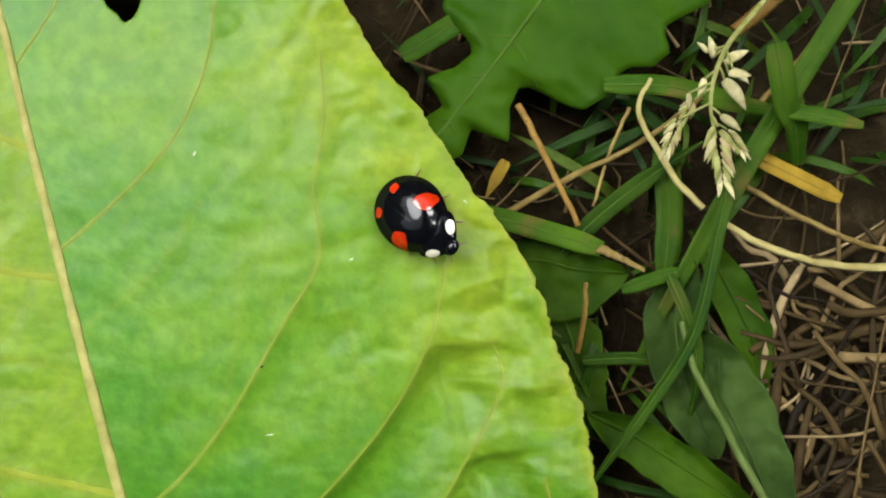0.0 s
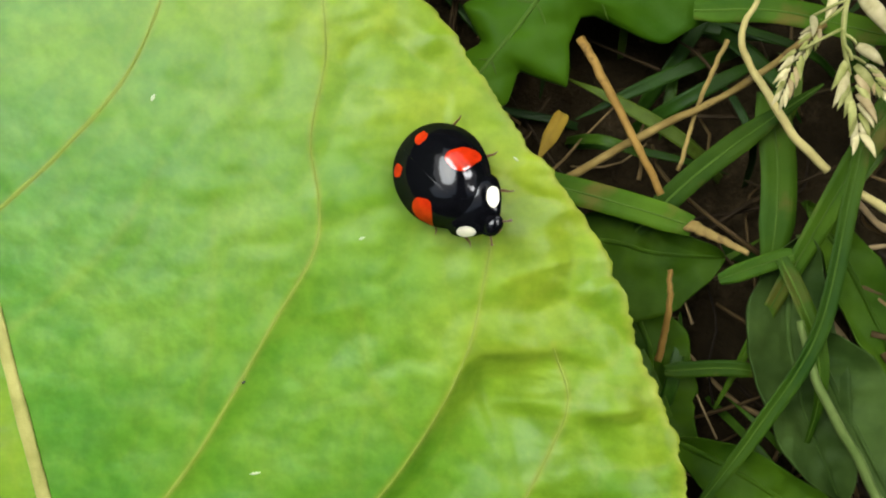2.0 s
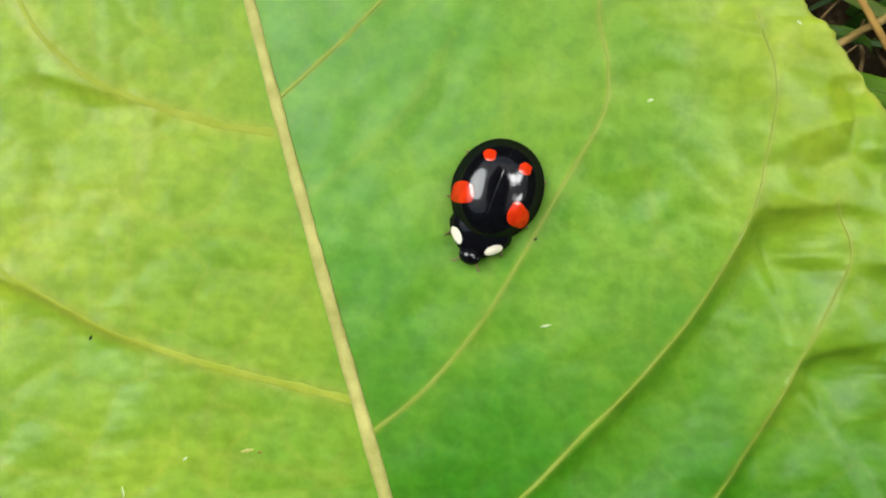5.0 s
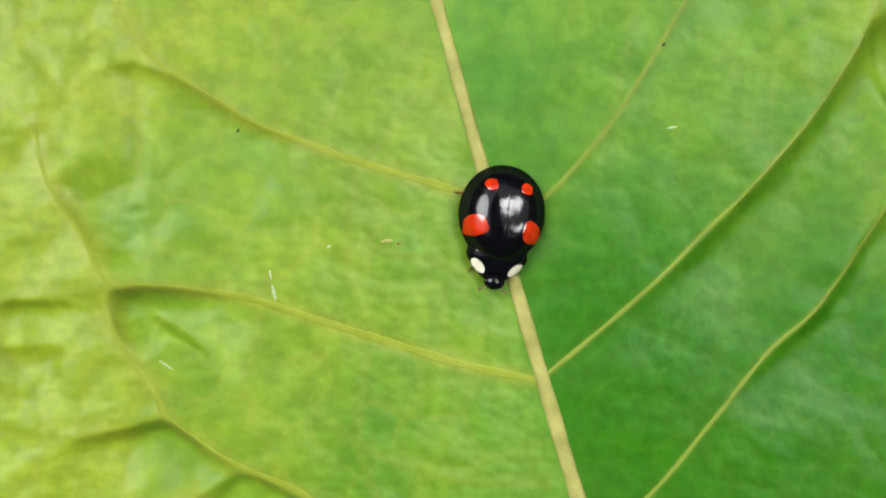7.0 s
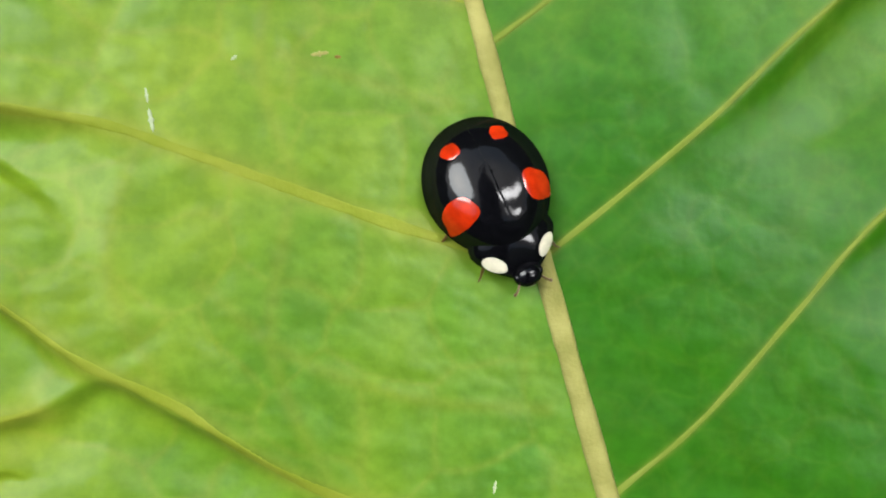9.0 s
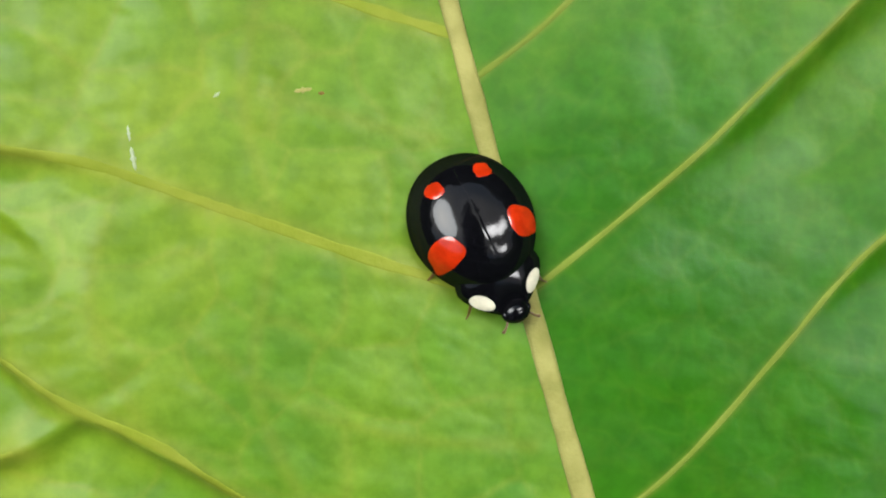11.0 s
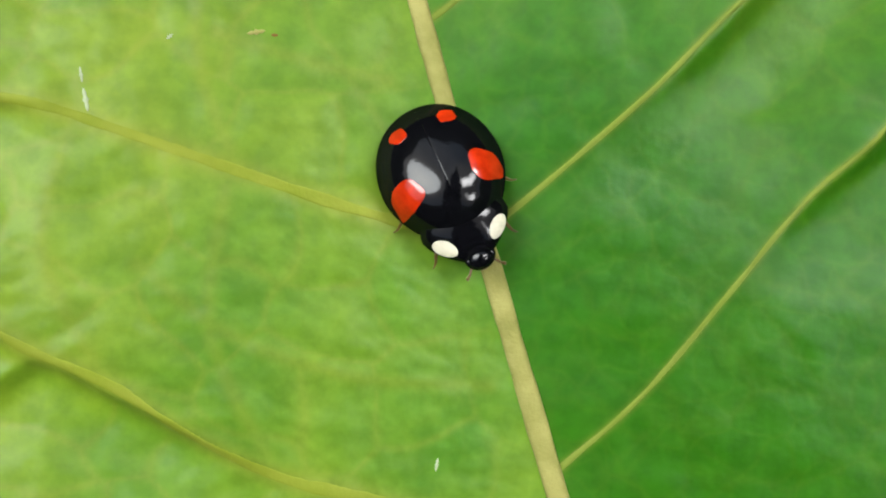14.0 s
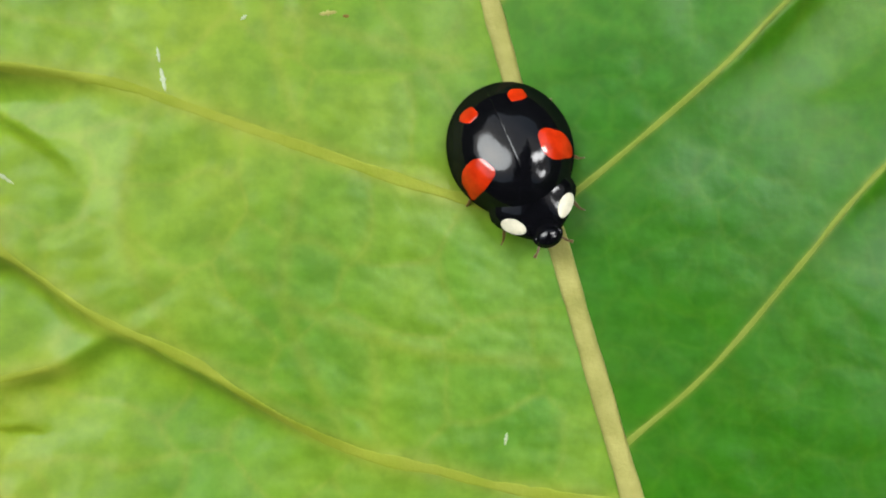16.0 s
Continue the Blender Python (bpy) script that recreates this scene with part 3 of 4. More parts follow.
def leaf_relief(pts):
    """Height over the fold: terraces between the raised veins, a quilt of cells, and puckers and ruffles towards the rim."""
    x, y = pts[:, 0], pts[:, 1]
    d = (x - midrib_x(y)) * 0.965
    east = d > 0
    edge = np.where(east, half_width(y, True), half_width(y, False))
    rim = np.clip(np.abs(d) / np.maximum(edge, 0.5), 0, 1)
    me, le, re_ = vein_field(pts, VEINS_EAST, east)
    mw, lw, rw = vein_field(pts, VEINS_WEST, ~east)
    fe, lfe, rfe = vein_field(pts, FAINT_EAST, east)
    fw, lfw, rfw = vein_field(pts, FAINT_WEST, ~east)
    main, faint = np.minimum(me, mw), np.minimum(fe, fw)
    grow = np.clip(np.abs(d) / 4.0, 0.0, 1)
    z = (-np.where(east, 0.02 + 0.16 * rim ** 3, 0.05 * rim ** 2) * (le + lw) + (0.01 + 0.16 * rim ** 2) * (re_ + rw)) * grow
    z += (-(0.02 + 0.25 * rim ** 3) * (lfe + lfw) + (0.02 + 0.2 * rim ** 2) * (rfe + rfw)) * grow
    # nets of cells between the veins, each cell a shallow pillow
    wx, wy = x + 0.9 * lattice(x * 0.3, y * 0.3, 3), y + 0.9 * lattice(x * 0.3, y * 0.3, 4)
    big, big_tint = cells((wx - 0.5 * wy) / 4.4, (wy + 0.4 * wx) / 3.4, 7)
    sx, sy = x + 0.3 * lattice(x * 0.9, y * 0.9, 5), y + 0.3 * lattice(x * 0.9, y * 0.9, 6)
    small, small_tint = cells(sx / 1.7 + 0.2 * sy, sy / 0.95, 9)
    pillow = 1 - np.exp(-(big / 0.16) ** 2)
    crumb = 1 - np.exp(-(small / 0.17) ** 2)
    z += pillow * np.where(east, 0.02 + 0.14 * rim ** 2.4, 0.08 + 0.03 * rim ** 3) * grow
    z += (0.5 * crumb + 0.35 * small_tint) * np.where(east, 0.005 + 0.04 * rim ** 3, 0.04 + 0.005 * rim)
    # puckers and ruffles
    pucker = 0.3 * lattice(x * 0.24, y * 0.24, 11) + 0.16 * lattice(x * 0.26, y * 0.4, 12) + 0.09 * lattice(x * 0.7, y * 1.2, 13)
    z += pucker * (0.1 + np.where(east, 0.6, 0.38) * rim ** 2.4) + 0.05 * lattice(x * 0.36, y * 0.54, 14)
    z += 0.025 * (0.3 - np.abs(lattice(x * 0.9, y * 1.5, 15))) * np.where(east, 0.5, 2.2)
    z += 1.1 * lattice(x * 0.25, y * 0.25, 16) * np.clip(rim - 0.78, 0, 1) * 2
    z += 0.3 * lattice(x * 0.8, y * 0.8, 17) * np.clip(rim - 0.82, 0, 1) * 2
    z += scarp_relief(pts)
    z -= 6.0 * np.clip(rim - 0.88, 0, 1) ** 2 * 5
    return z, main, faint, rim, big, big_tint


SPECKS = [
    (-33.1, -20.75, 0.9, 0.13, -78, speck_mat), (-33.3, -19.8, 0.6, 0.08, -80, speck_mat), (-38.6, -24.6, 0.9, 0.1, -35, speck_mat),
    (-19.9, -34.6, 0.5, 0.09, 80, speck_mat), (-15.95, 8.0, 0.4, 0.13, 60, speck_mat), (-5.1, 0.6, 0.35, 0.1, 20, speck_mat),
    (-10.8, -11.4, 0.6, 0.09, 10, speck_mat), (-30.2, -18.2, 0.3, 0.09, 40, speck_mat), (-27.0, -17.9, 0.7, 0.13, 10, midrib_mat),
    (-26.3, -18.0, 0.25, 0.1, 0, rust_mat), (-35.3, -11.7, 0.3, 0.09, 60, shell_mat), (-11.3, -6.7, 0.28, 0.09, 30, shell_mat),
    (2.7, 4.5, 0.35, 0.08, -40, speck_mat),
]
HOLE = [(-22.7, 20.6), (-22.4, 18.8), (-21.5, 17.9), (-20.9, 17.25), (-20.2, 17.7), (-19.7, 18.8), (-19.3, 20.6), (-20.9, 21.8)]


ROWS = np.concatenate([np.linspace(-66, -47, 40)[:-1], np.linspace(-47, 24, 560), np.linspace(24, 45, 50)[1:]])
ACROSS = np.linspace(-1, 1, 401)
leaf_grid = {}


def leaf_top(x, y):
    """Height of the leaf's upper face at points of the plan, read off its grid."""
    x, y = np.asarray(x, float), np.asarray(y, float)
    d = (x - midrib_x(y)) * 0.965
    v = np.where(d > 0, d / np.interp(y, ROWS, leaf_grid["east"]), d / np.interp(y, ROWS, leaf_grid["west"]))
    fi = np.clip(np.interp(y, ROWS, np.arange(len(ROWS))), 0, len(ROWS) - 1.001)
    fj = np.clip((v + 1) / 2 * (len(ACROSS) - 1), 0, len(ACROSS) - 1.001)
    i, j = fi.astype(int), fj.astype(int)
    a, b = fi - i, fj - j
    g = leaf_grid["z"]
    return (g[i, j] * (1 - a) + g[i + 1, j] * a) * (1 - b) + (g[i, j + 1] * (1 - a) + g[i + 1, j + 1] * a) * b


def draped(line, half, rise):
    """A low rounded rib lying on the leaf along a line of the plan; half widths and rise run along it."""
    line = np.array(line, float)
    t = np.gradient(line, axis=0)
    side = np.column_stack([t[:, 1], -t[:, 0]]) / np.linalg.norm(t, axis=1)[:, None]
    cols = np.linspace(-1, 1, 9)
    verts, faces = [], []
    for c in cols:
        p = line + side * (c * half)[:, None]
        verts.append(np.column_stack([p, leaf_top(p[:, 0], p[:, 1]) + rise * (1 - c * c) ** 1.2 - 0.03 * (abs(c) > 0.99) + 0.003]))
    verts = np.stack(verts, 1)
    n, k = len(line), len(cols)
    under = verts[:, [0, -1]].copy()
    under[:, :, 2] -= 0.05
    flat = [tuple(v) for row in verts for v in row] + [tuple(v) for row in under for v in row]
    o = n * k
    for i in range(n - 1):
        for j in range(k - 1):
            a = i * k + j
            faces.append((a, a + 1, a + k + 1, a + k)[::-1])
        faces.append((i * k, (i + 1) * k, o + 2 * (i + 1), o + 2 * i)[::-1])
        faces.append((i * k + k - 1, o + 2 * i + 1, o + 2 * (i + 1) + 1, (i + 1) * k + k - 1)[::-1])
        faces.append((o + 2 * i, o + 2 * (i + 1), o + 2 * (i + 1) + 1, o + 2 * i + 1)[::-1])
    return flat, faces


def build_leaf():
    leaf = thing("leaf", "broad glossy yellow-green leaf with raised veins and a chewed hole", "leaf")
    n_y, k = len(ROWS), len(ACROSS)
    Y = np.repeat(ROWS[:, None], k, 1)
    leaf_grid["east"], leaf_grid["west"] = half_width(ROWS, True), half_width(ROWS, False)
    D = np.where(ACROSS[None] > 0, ACROSS[None] * leaf_grid["east"][:, None], ACROSS[None] * leaf_grid["west"][:, None])
    X = midrib_x(Y) + D / 0.965
    pts = np.stack([X.ravel(), Y.ravel()], 1)
    # pull nearby points onto the rim of the chewed hole
    hole = smooth_line(HOLE + HOLE[:1], 90)
    hc = np.mean(HOLE, axis=0)
    ang = np.arctan2(hole[:, 1] - hc[1], hole[:, 0] - hc[0])
    rad = np.hypot(hole[:, 0] - hc[0], hole[:, 1] - hc[1])
    order = np.argsort(ang)
    pa = np.arctan2(pts[:, 1] - hc[1], pts[:, 0] - hc[0])
    pr = np.hypot(pts[:, 0] - hc[0], pts[:, 1] - hc[1])
    hr = np.interp(pa, ang[order], rad[order], period=2 * math.pi)
    z, main, faint, rim, big, big_tint = leaf_relief(pts)
    g = z.reshape(n_y, k)
    g[1:-1] = 0.25 * g[:-2] + 0.5 * g[1:-1] + 0.25 * g[2:]
    g[:, 1:-1] = 0.25 * g[:, :-2] + 0.5 * g[:, 1:-1] + 0.25 * g[:, 2:]
    zz = leaf_fold(pts[:, 0], pts[:, 1]) + g.ravel() + LIFT
    leaf_grid["z"] = zz.reshape(n_y, k)
    near = np.abs(pr - hr) < 0.13
    pts[near, 0] = hc[0] + hr[near] * np.cos(pa[near])
    pts[near, 1] = hc[1] + hr[near] * np.sin(pa[near])
    gone = (pr < hr) & ~near
    thick = 0.22
    n = len(pts)
    verts = np.concatenate([np.column_stack([pts, zz]), np.column_stack([pts, zz - thick])])
    a = (np.arange(n_y - 1)[:, None] * k + np.arange(k - 1)[None]).ravel()
    quads = np.stack([a, a + 1, a + k + 1, a + k], 1)
    quads = quads[~gone[quads].any(1)]
    ends = np.concatenate([quads[:, [i, (i + 1) % 4]] for i in range(4)])
    code = ends[:, 0] * (2 * n) + ends[:, 1]
    border = ends[~np.isin(ends[:, 1] * (2 * n) + ends[:, 0], code)]
    walls = np.stack([border[:, 1], border[:, 0], border[:, 0] + n, border[:, 1] + n], 1)
    faces = np.concatenate([quads, quads[:, ::-1] + n, walls]).tolist()
    blade = part("blade", (verts.tolist(), faces), leaf_mat, leaf)
    tone = blade.data.color_attributes.new("tone", "FLOAT_COLOR", "POINT")
    x, y = pts[:, 0], pts[:, 1]
    off = x - midrib_x(y)
    west = 1 / (1 + np.exp(off * 4))
    vein = np.maximum(np.exp(-(main / (0.17 + 0.33 * west)) ** 2) * (0.75 + 0.1 * west), (0.22 + 0.2 * west) * np.exp(-(faint / 0.3) ** 2))
    net = np.exp(-(big / 0.035) ** 2) * np.clip(np.abs(off) / 3, 0, 1)
    vein = np.maximum(vein, net * (0.06 + 0.3 * west + 0.14 * rim ** 2))
    vein = np.maximum(vein, 0.9 * np.clip((rim - 0.984) / 0.014, 0, 1))
    blotch = lattice(x * 0.11, y * 0.11, 21) + 0.5 * lattice(x * 0.35, y * 0.35, 22) + 0.25 * big_tint
    tipward = np.clip((y + 26) / 20, 0, 1)  # the tip end is paler
    lp = smooth_line(LOOPS_WEST, 80)
    margin = west / (1 + np.exp((x - np.interp(y, lp[::-1, 1], lp[::-1, 0])) * 1.6))
    yellow = np.clip(0.7 * margin + rim ** 2.2 * (0.4 + 0.2 * tipward + 0.3 * west) + 0.38 * west * (0.65 + 0.35 * tipward) + 0.24 * tipward * (west + (1 - west) * (0.35 + rim)) + (0.12 + 0.12 * west + 0.3 * rim ** 3) * blotch, 0, 1)
    # deeper green mostly on the east half, towards the base
    deep_green = np.clip(0.14 - 0.12 * blotch + 0.95 * (1 - tipward) * (1 - west), 0, 1) * (1 - 0.55 * west)
    data = np.ones((2 * n, 4), np.float32)
    for c, f in enumerate((vein, yellow, deep_green)):
        data[:n, c] = f
        data[n:, c] = f
    tone.data.foreach_set("color", data.ravel())

    # midrib, tapering to the tip
    my = np.linspace(-66, 43, 160)
    mline = np.column_stack([midrib_x(my), my, leaf_fold(midrib_x(my), my) + LIFT + 0.04])
    part("midrib", tube(mline, 0.55 - 0.36 * (my + 66) / 109 + 0.02 * np.sin(my * 1.3) + 0.012 * np.sin(my * 4.1), 16, 0.45), midrib_mat, leaf, "pale tan raised midrib")
    for ln in VEINS_EAST + VEINS_WEST:
        q = smooth_line(ln, 90)
        along = np.linspace(0, 1, 90)
        if ln in VEINS_EAST:
            half = (0.13 - 0.075 * along) * (1 + 0.35 * lattice(along * 26, along * 0 + ln[0][1] * 1.7, 31))
            part("vein", draped(q, half, 0.03), vein_mat, leaf)
        else:
            half = (0.27 - 0.13 * along) * (1 + 0.35 * lattice(along * 24, along * 0 + ln[0][1] * 1.7, 32))
            part("vein", draped(q, half, 0.02), band_mat, leaf)
    # white streaks, pale specks and a scorched dot on the tissue
    for sx, sy, length, wide, turn, mat in SPECKS:
        c = np.array([sx, sy])
        w = np.array([math.cos(radians(turn)), math.sin(radians(turn))])
        q = np.array([c + w * length * f for f in np.linspace(-0.5, 0.5, 9)])
        r = 0.75 * wide * np.sin(np.pi * np.linspace(0.08, 0.92, 9)) * (1 + 0.4 * np.sin(np.arange(9) * 2.4 + sx))
        part("speck", tube(np.column_stack([q, leaf_top(q[:, 0], q[:, 1])]), r, 8, 0.35), mat, leaf, "pale speck" if mat is speck_mat else "small brown scorched dot")
    # stalk down to the soil
    x0 = midrib_x(-66.0)
    stalk = smooth_line([(x0, -66, LIFT - 1.8), (x0 + 2, -74, LIFT - 2.5), (x0 + 4, -86, 7), (x0 + 6, -96, -1)], 30)
    part("stalk", tube(stalk, np.linspace(0.55, 0.9, 30), 12), midrib_mat, leaf, "pale green leaf stalk")
    return leaf


leaf = build_leaf()


# ---- the ladybird (y forward, x to its right, mm) ----
HALF_W, HALF_L, MID_Y, DOME, BASE = 2.48, 2.9, -0.55, 1.88, 0.28


def narrowing(v):
    """The wing cases taper towards the neck shield."""
    return 1 - 0.16 * min(max(v, 0.0), 1.0) ** 1.4


def shell_point(x, y, lift=0.0):
    """Point on the domed wing cases: an oval, blunter in front."""
    def height(x, y):
        v = (y - MID_Y) / HALF_L
        r = min(abs(x / (HALF_W * narrowing(v))) ** 2.1 + abs(v) ** 2.1, 1.0)
        return BASE + DOME * (1 - r ** 1.3) ** 0.5
    z = height(x, y)
    if not lift:
        return (x, y, z)
    e = 0.03
    n = Vector((-(height(x + e, y) - height(x - e, y)) / (2 * e), -(height(x, y + e) - height(x, y - e)) / (2 * e), 1)).normalized()
    return (x + n.x * lift, y + n.y * lift, z + n.z * lift)


def half_shell(side):
    verts, faces = [], []
    nr, na = 40, 56
    for i in range(nr + 1):
        s = math.sin(0.5 * math.pi * i / nr)
        for j in range(na + 1):
            a = -math.pi / 2 + math.pi * j / na
            p = 2.1
            q = (abs(math.cos(a)) ** p + abs(math.sin(a)) ** p) ** (-1 / p)
            x, y = HALF_W * s * q * abs(math.cos(a)), MID_Y + HALF_L * s * q * math.sin(a)
            x *= narrowing((y - MID_Y) / HALF_L)
            z = shell_point(x, y)[2] if i < nr else BASE
            verts.append((side * (x + 0.001), y, z - 0.004 * math.exp(-(x / 0.02) ** 2)))
    m = len(verts)
    k = na + 1
    for j in range(k):
        x, y, z = verts[nr * k + j]
        verts.append((x * 0.965, MID_Y + (y - MID_Y) * 0.965, BASE - 0.13))
    for i in range(nr):
        for j in range(na):
            q = (i * k + j, (i + 1) * k + j, (i + 1) * k + j + 1, i * k + j + 1)
            faces.append(q if side > 0 else q[::-1])
    for j in range(na):
        q = (nr * k + j, m + j, m + j + 1, nr * k + j + 1)
        faces.append(q if side > 0 else q[::-1])
    return verts, faces


def shell_spot(cx, cy, rx, ry, turn, rag):
    """Patch of colour lying on the shell, with a slightly uneven outline."""
    verts, faces = [shell_point(cx, cy, 0.02)], []
    na, nr = 36, 8
    for i in range(1, nr + 1):
        for j in range(na):
            a = 2 * math.pi * j / na
            w = 1 + rag * wiggle(math.cos(a), math.sin(a), cx * 7 + cy, 1.3)
            # rounded-square outline
            q = (abs(math.cos(a)) ** 2.3 + abs(math.sin(a)) ** 2.3) ** (-1 / 2.3)
            u, v = rx * q * w * math.cos(a) * i / nr, ry * q * w * math.sin(a) * i / nr
            x, y = cx + u * math.cos(turn) - v * math.sin(turn), cy + u * math.sin(turn) + v * math.cos(turn)
            verts.append(shell_point(x, y, 0.02 if i < nr else 0.008))
    for j in range(na):
        faces.append((0, 1 + j, 1 + (j + 1) % na))
    for i in range(nr - 1):
        for j in range(na):
            a, b = 1 + i * na + j, 1 + i * na + (j + 1) % na
            faces.append((a, a + na, b + na, b))
    return verts, faces


def ball(c, r, nu=20, nv=12, squash=None):
    """Rounded body; squash(x, y, z) on the unit sphere may reshape it."""
    verts, faces = [], []
    for i in range(nv + 1):
        th = math.pi * i / nv
        for j in range(nu):
            ph = 2 * math.pi * j / nu
            p = (math.sin(th) * math.cos(ph), math.sin(th) * math.sin(ph), math.cos(th))
            if squash:
                p = squash(*p)
            verts.append((c[0] + r[0] * p[0], c[1] + r[1] * p[1], c[2] + r[2] * p[2]))
    for i in range(nv):
        for j in range(nu):
            a, b = i * nu + j, i * nu + (j + 1) % nu
            faces.append((a, a + nu, b + nu, b))
    return verts, faces


PRO_C, PRO_R = (0, 1.82, 0.38), (1.76, 1.55, 1.0)


def pro_shape(x, y, z):
    """Neck shield: low, broad behind, narrowing forward, hollowed in front for the head."""
    wide = 1 - 0.42 * max(0.0, y) ** 1.2
    yy = y - 0.16 * max(0.0, y) * max(0.0, 1 - (x / 0.45) ** 2)
    zz = max(z, -0.25) * (1 - 0.4 * max(0.0, y + 0.2))
    return (x * wide, yy, zz)


def pro_patch(side):
    """Cream side patch lying on the neck shield."""
    verts, faces = [], []
    na, nr = 24, 4

    def on(px, py):
        r2 = min(px * px + py * py, 0.97)
        p = pro_shape(px, py, math.sqrt(1 - r2))
        return (PRO_C[0] + PRO_R[0] * p[0] * 1.012, PRO_C[1] + PRO_R[1] * p[1] * 1.012, PRO_C[2] + PRO_R[2] * p[2] * 1.012 + 0.006)
    cx, cy, rx, ry, turn = side * 0.7, 0.44, 0.17, 0.28, side * 0.7
    verts.append(on(cx, cy))
    for i in range(1, nr + 1):
        for j in range(na):
            a = 2 * math.pi * j / na
            u, v = rx * math.cos(a) * i / nr, ry * math.sin(a) * i / nr
            verts.append(on(cx + u * math.cos(turn) - v * math.sin(turn), cy + u * math.sin(turn) + v * math.cos(turn)))
    for j in range(na):
        faces.append((0, 1 + j, 1 + (j + 1) % na))
    for i in range(nr - 1):
        for j in range(na):
            a, b = 1 + i * na + j, 1 + i * na + (j + 1) % na
            faces.append((a, a + na, b + na, b))
    return verts, faces


LEGS = [(0.9, 1.9, 40, 0.9), (1.1, 0.5, 4, 1.3), (1.0, -1.1, -36, 1.9)]


def build_ladybird():
    bug = thing("ladybird", "glossy black ladybird with four red spots and cream cheeks", "ladybird")
    part("underside", ball((0, -0.2, 0.32), (1.95, 2.5, 0.42)), leg_mat, bug, "dark brown belly")
    for side in (-1, 1):
        wing = part("wing_case", half_shell(side), shell_mat, bug, "glossy black domed wing case")
        part("spot", shell_spot(side * 1.56, 0.42, 0.61, 0.6, side * 0.25, 0.22), red_mat, wing, "large red-orange spot")
        part("spot", shell_spot(side * 0.99, -1.96, 0.36, 0.33, side * 0.3, 0.28), red_mat, wing, "small red-orange spot")
    neck = part("neck_shield", ball(PRO_C, PRO_R, 36, 24, pro_shape), shell_mat, bug, "glossy black neck shield")
    for side in (-1, 1):
        part("cheek_patch", pro_patch(side), cream_mat, neck, "cream-white oval patch")
    head = part("head", ball((0, 3.25, 0.45), (0.58, 0.46, 0.42), 24, 14), shell_mat, bug)
    for side in (-1, 1):
        part("eye", ball((side * 0.45, 3.26, 0.56), (0.15, 0.2, 0.16), 12, 8), shell_mat, head)
        part("face_mark", ball((side * 0.16, 3.5, 0.68), (0.07, 0.09, 0.06), 10, 6), cream_mat, head, "small cream face mark")
        feel = smooth_line([(side * 0.42, 3.45, 0.42), (side * 0.62, 3.7, 0.4), (side * 0.78, 3.8, 0.3)], 10)
        part("feeler", tube(feel, [0.045] * 7 + [0.06, 0.075, 0.06], 6), leg_mat, head, "short brown feeler")
    part("jaw", ball((0, 3.56, 0.36), (0.26, 0.16, 0.16), 12, 8), leg_mat, head)
    for side in (-1, 1):
        for x, y, ang, reach in LEGS:
            a = radians(ang)
            dx, dy = side * math.cos(a), math.sin(a)
            pts = [(0, 0, 0), (dx * reach * 0.5, dy * reach * 0.5, 0.16), (dx * reach * 0.8, dy * reach * 0.8, -0.25), (dx * reach, dy * reach + 0.05, -0.6), (dx * (reach + 0.22), dy * (reach + 0.22) + 0.05, -0.7)]
            leg = part("leg", tube(smooth_line(pts, 16), np.interp(np.linspace(0, 1, 16), [0, 0.4, 0.7, 0.85, 1], [0.1, 0.085, 0.055, 0.035, 0.025]), 8), leg_mat, bug, "thin orange-brown leg")
            leg.location = (side * x * MM, y * MM, 0.42 * MM)
    return bug


bug = build_ladybird()


# ---- undergrowth beside the leaf ----
def blade_of_grass(label, pts, width, mat=None, group="", fold=0.16, tip=0.1, twist=0.0):
    """One grass leaf with its pale middle vein."""
    line = smooth_line(pts, 40)
    c = line[0].copy()
    ob = thing("grass_plant", label, "grass", c, group or "grass blades beside the leaf")
    m = mat or grass_mat
    part("blade", ribbon(line - c, taper(40, width, tip), fold, 0.1, twist=twist), m, ob)
    part("middle_vein", tube(line - c + np.array([0, 0, 0.02]), np.linspace(0.07, 0.03, 40) * min(1.2, width + 0.3), 6, 0.6), pith_mat if m is grass_mat else m, ob)
    return ob


def straw(label, pts, r0, r1, mat=None, name="straw", category="straw", flat=0.8):
    line = smooth_line(pts, 36)
    c = line[0].copy()
    wob = np.array([[0.12 * wiggle(i * 0.3, r0 * 50, 3), 0.12 * wiggle(i * 0.3, r0 * 50, 9), 0] for i in range(36)])
    rr = 0.78 * np.linspace(r0, r1, 36) * np.array([1 + 0.18 * wiggle(i * 0.6, r0 * 90, 5) for i in range(36)])
    ob = new(name, mesh_of(name, *tube(line - c + wob, rr, 8, flat), mat or straw_mat))
    ob.location = c * MM
    return tagged(ob, label, category, "dry stalks in the litter")


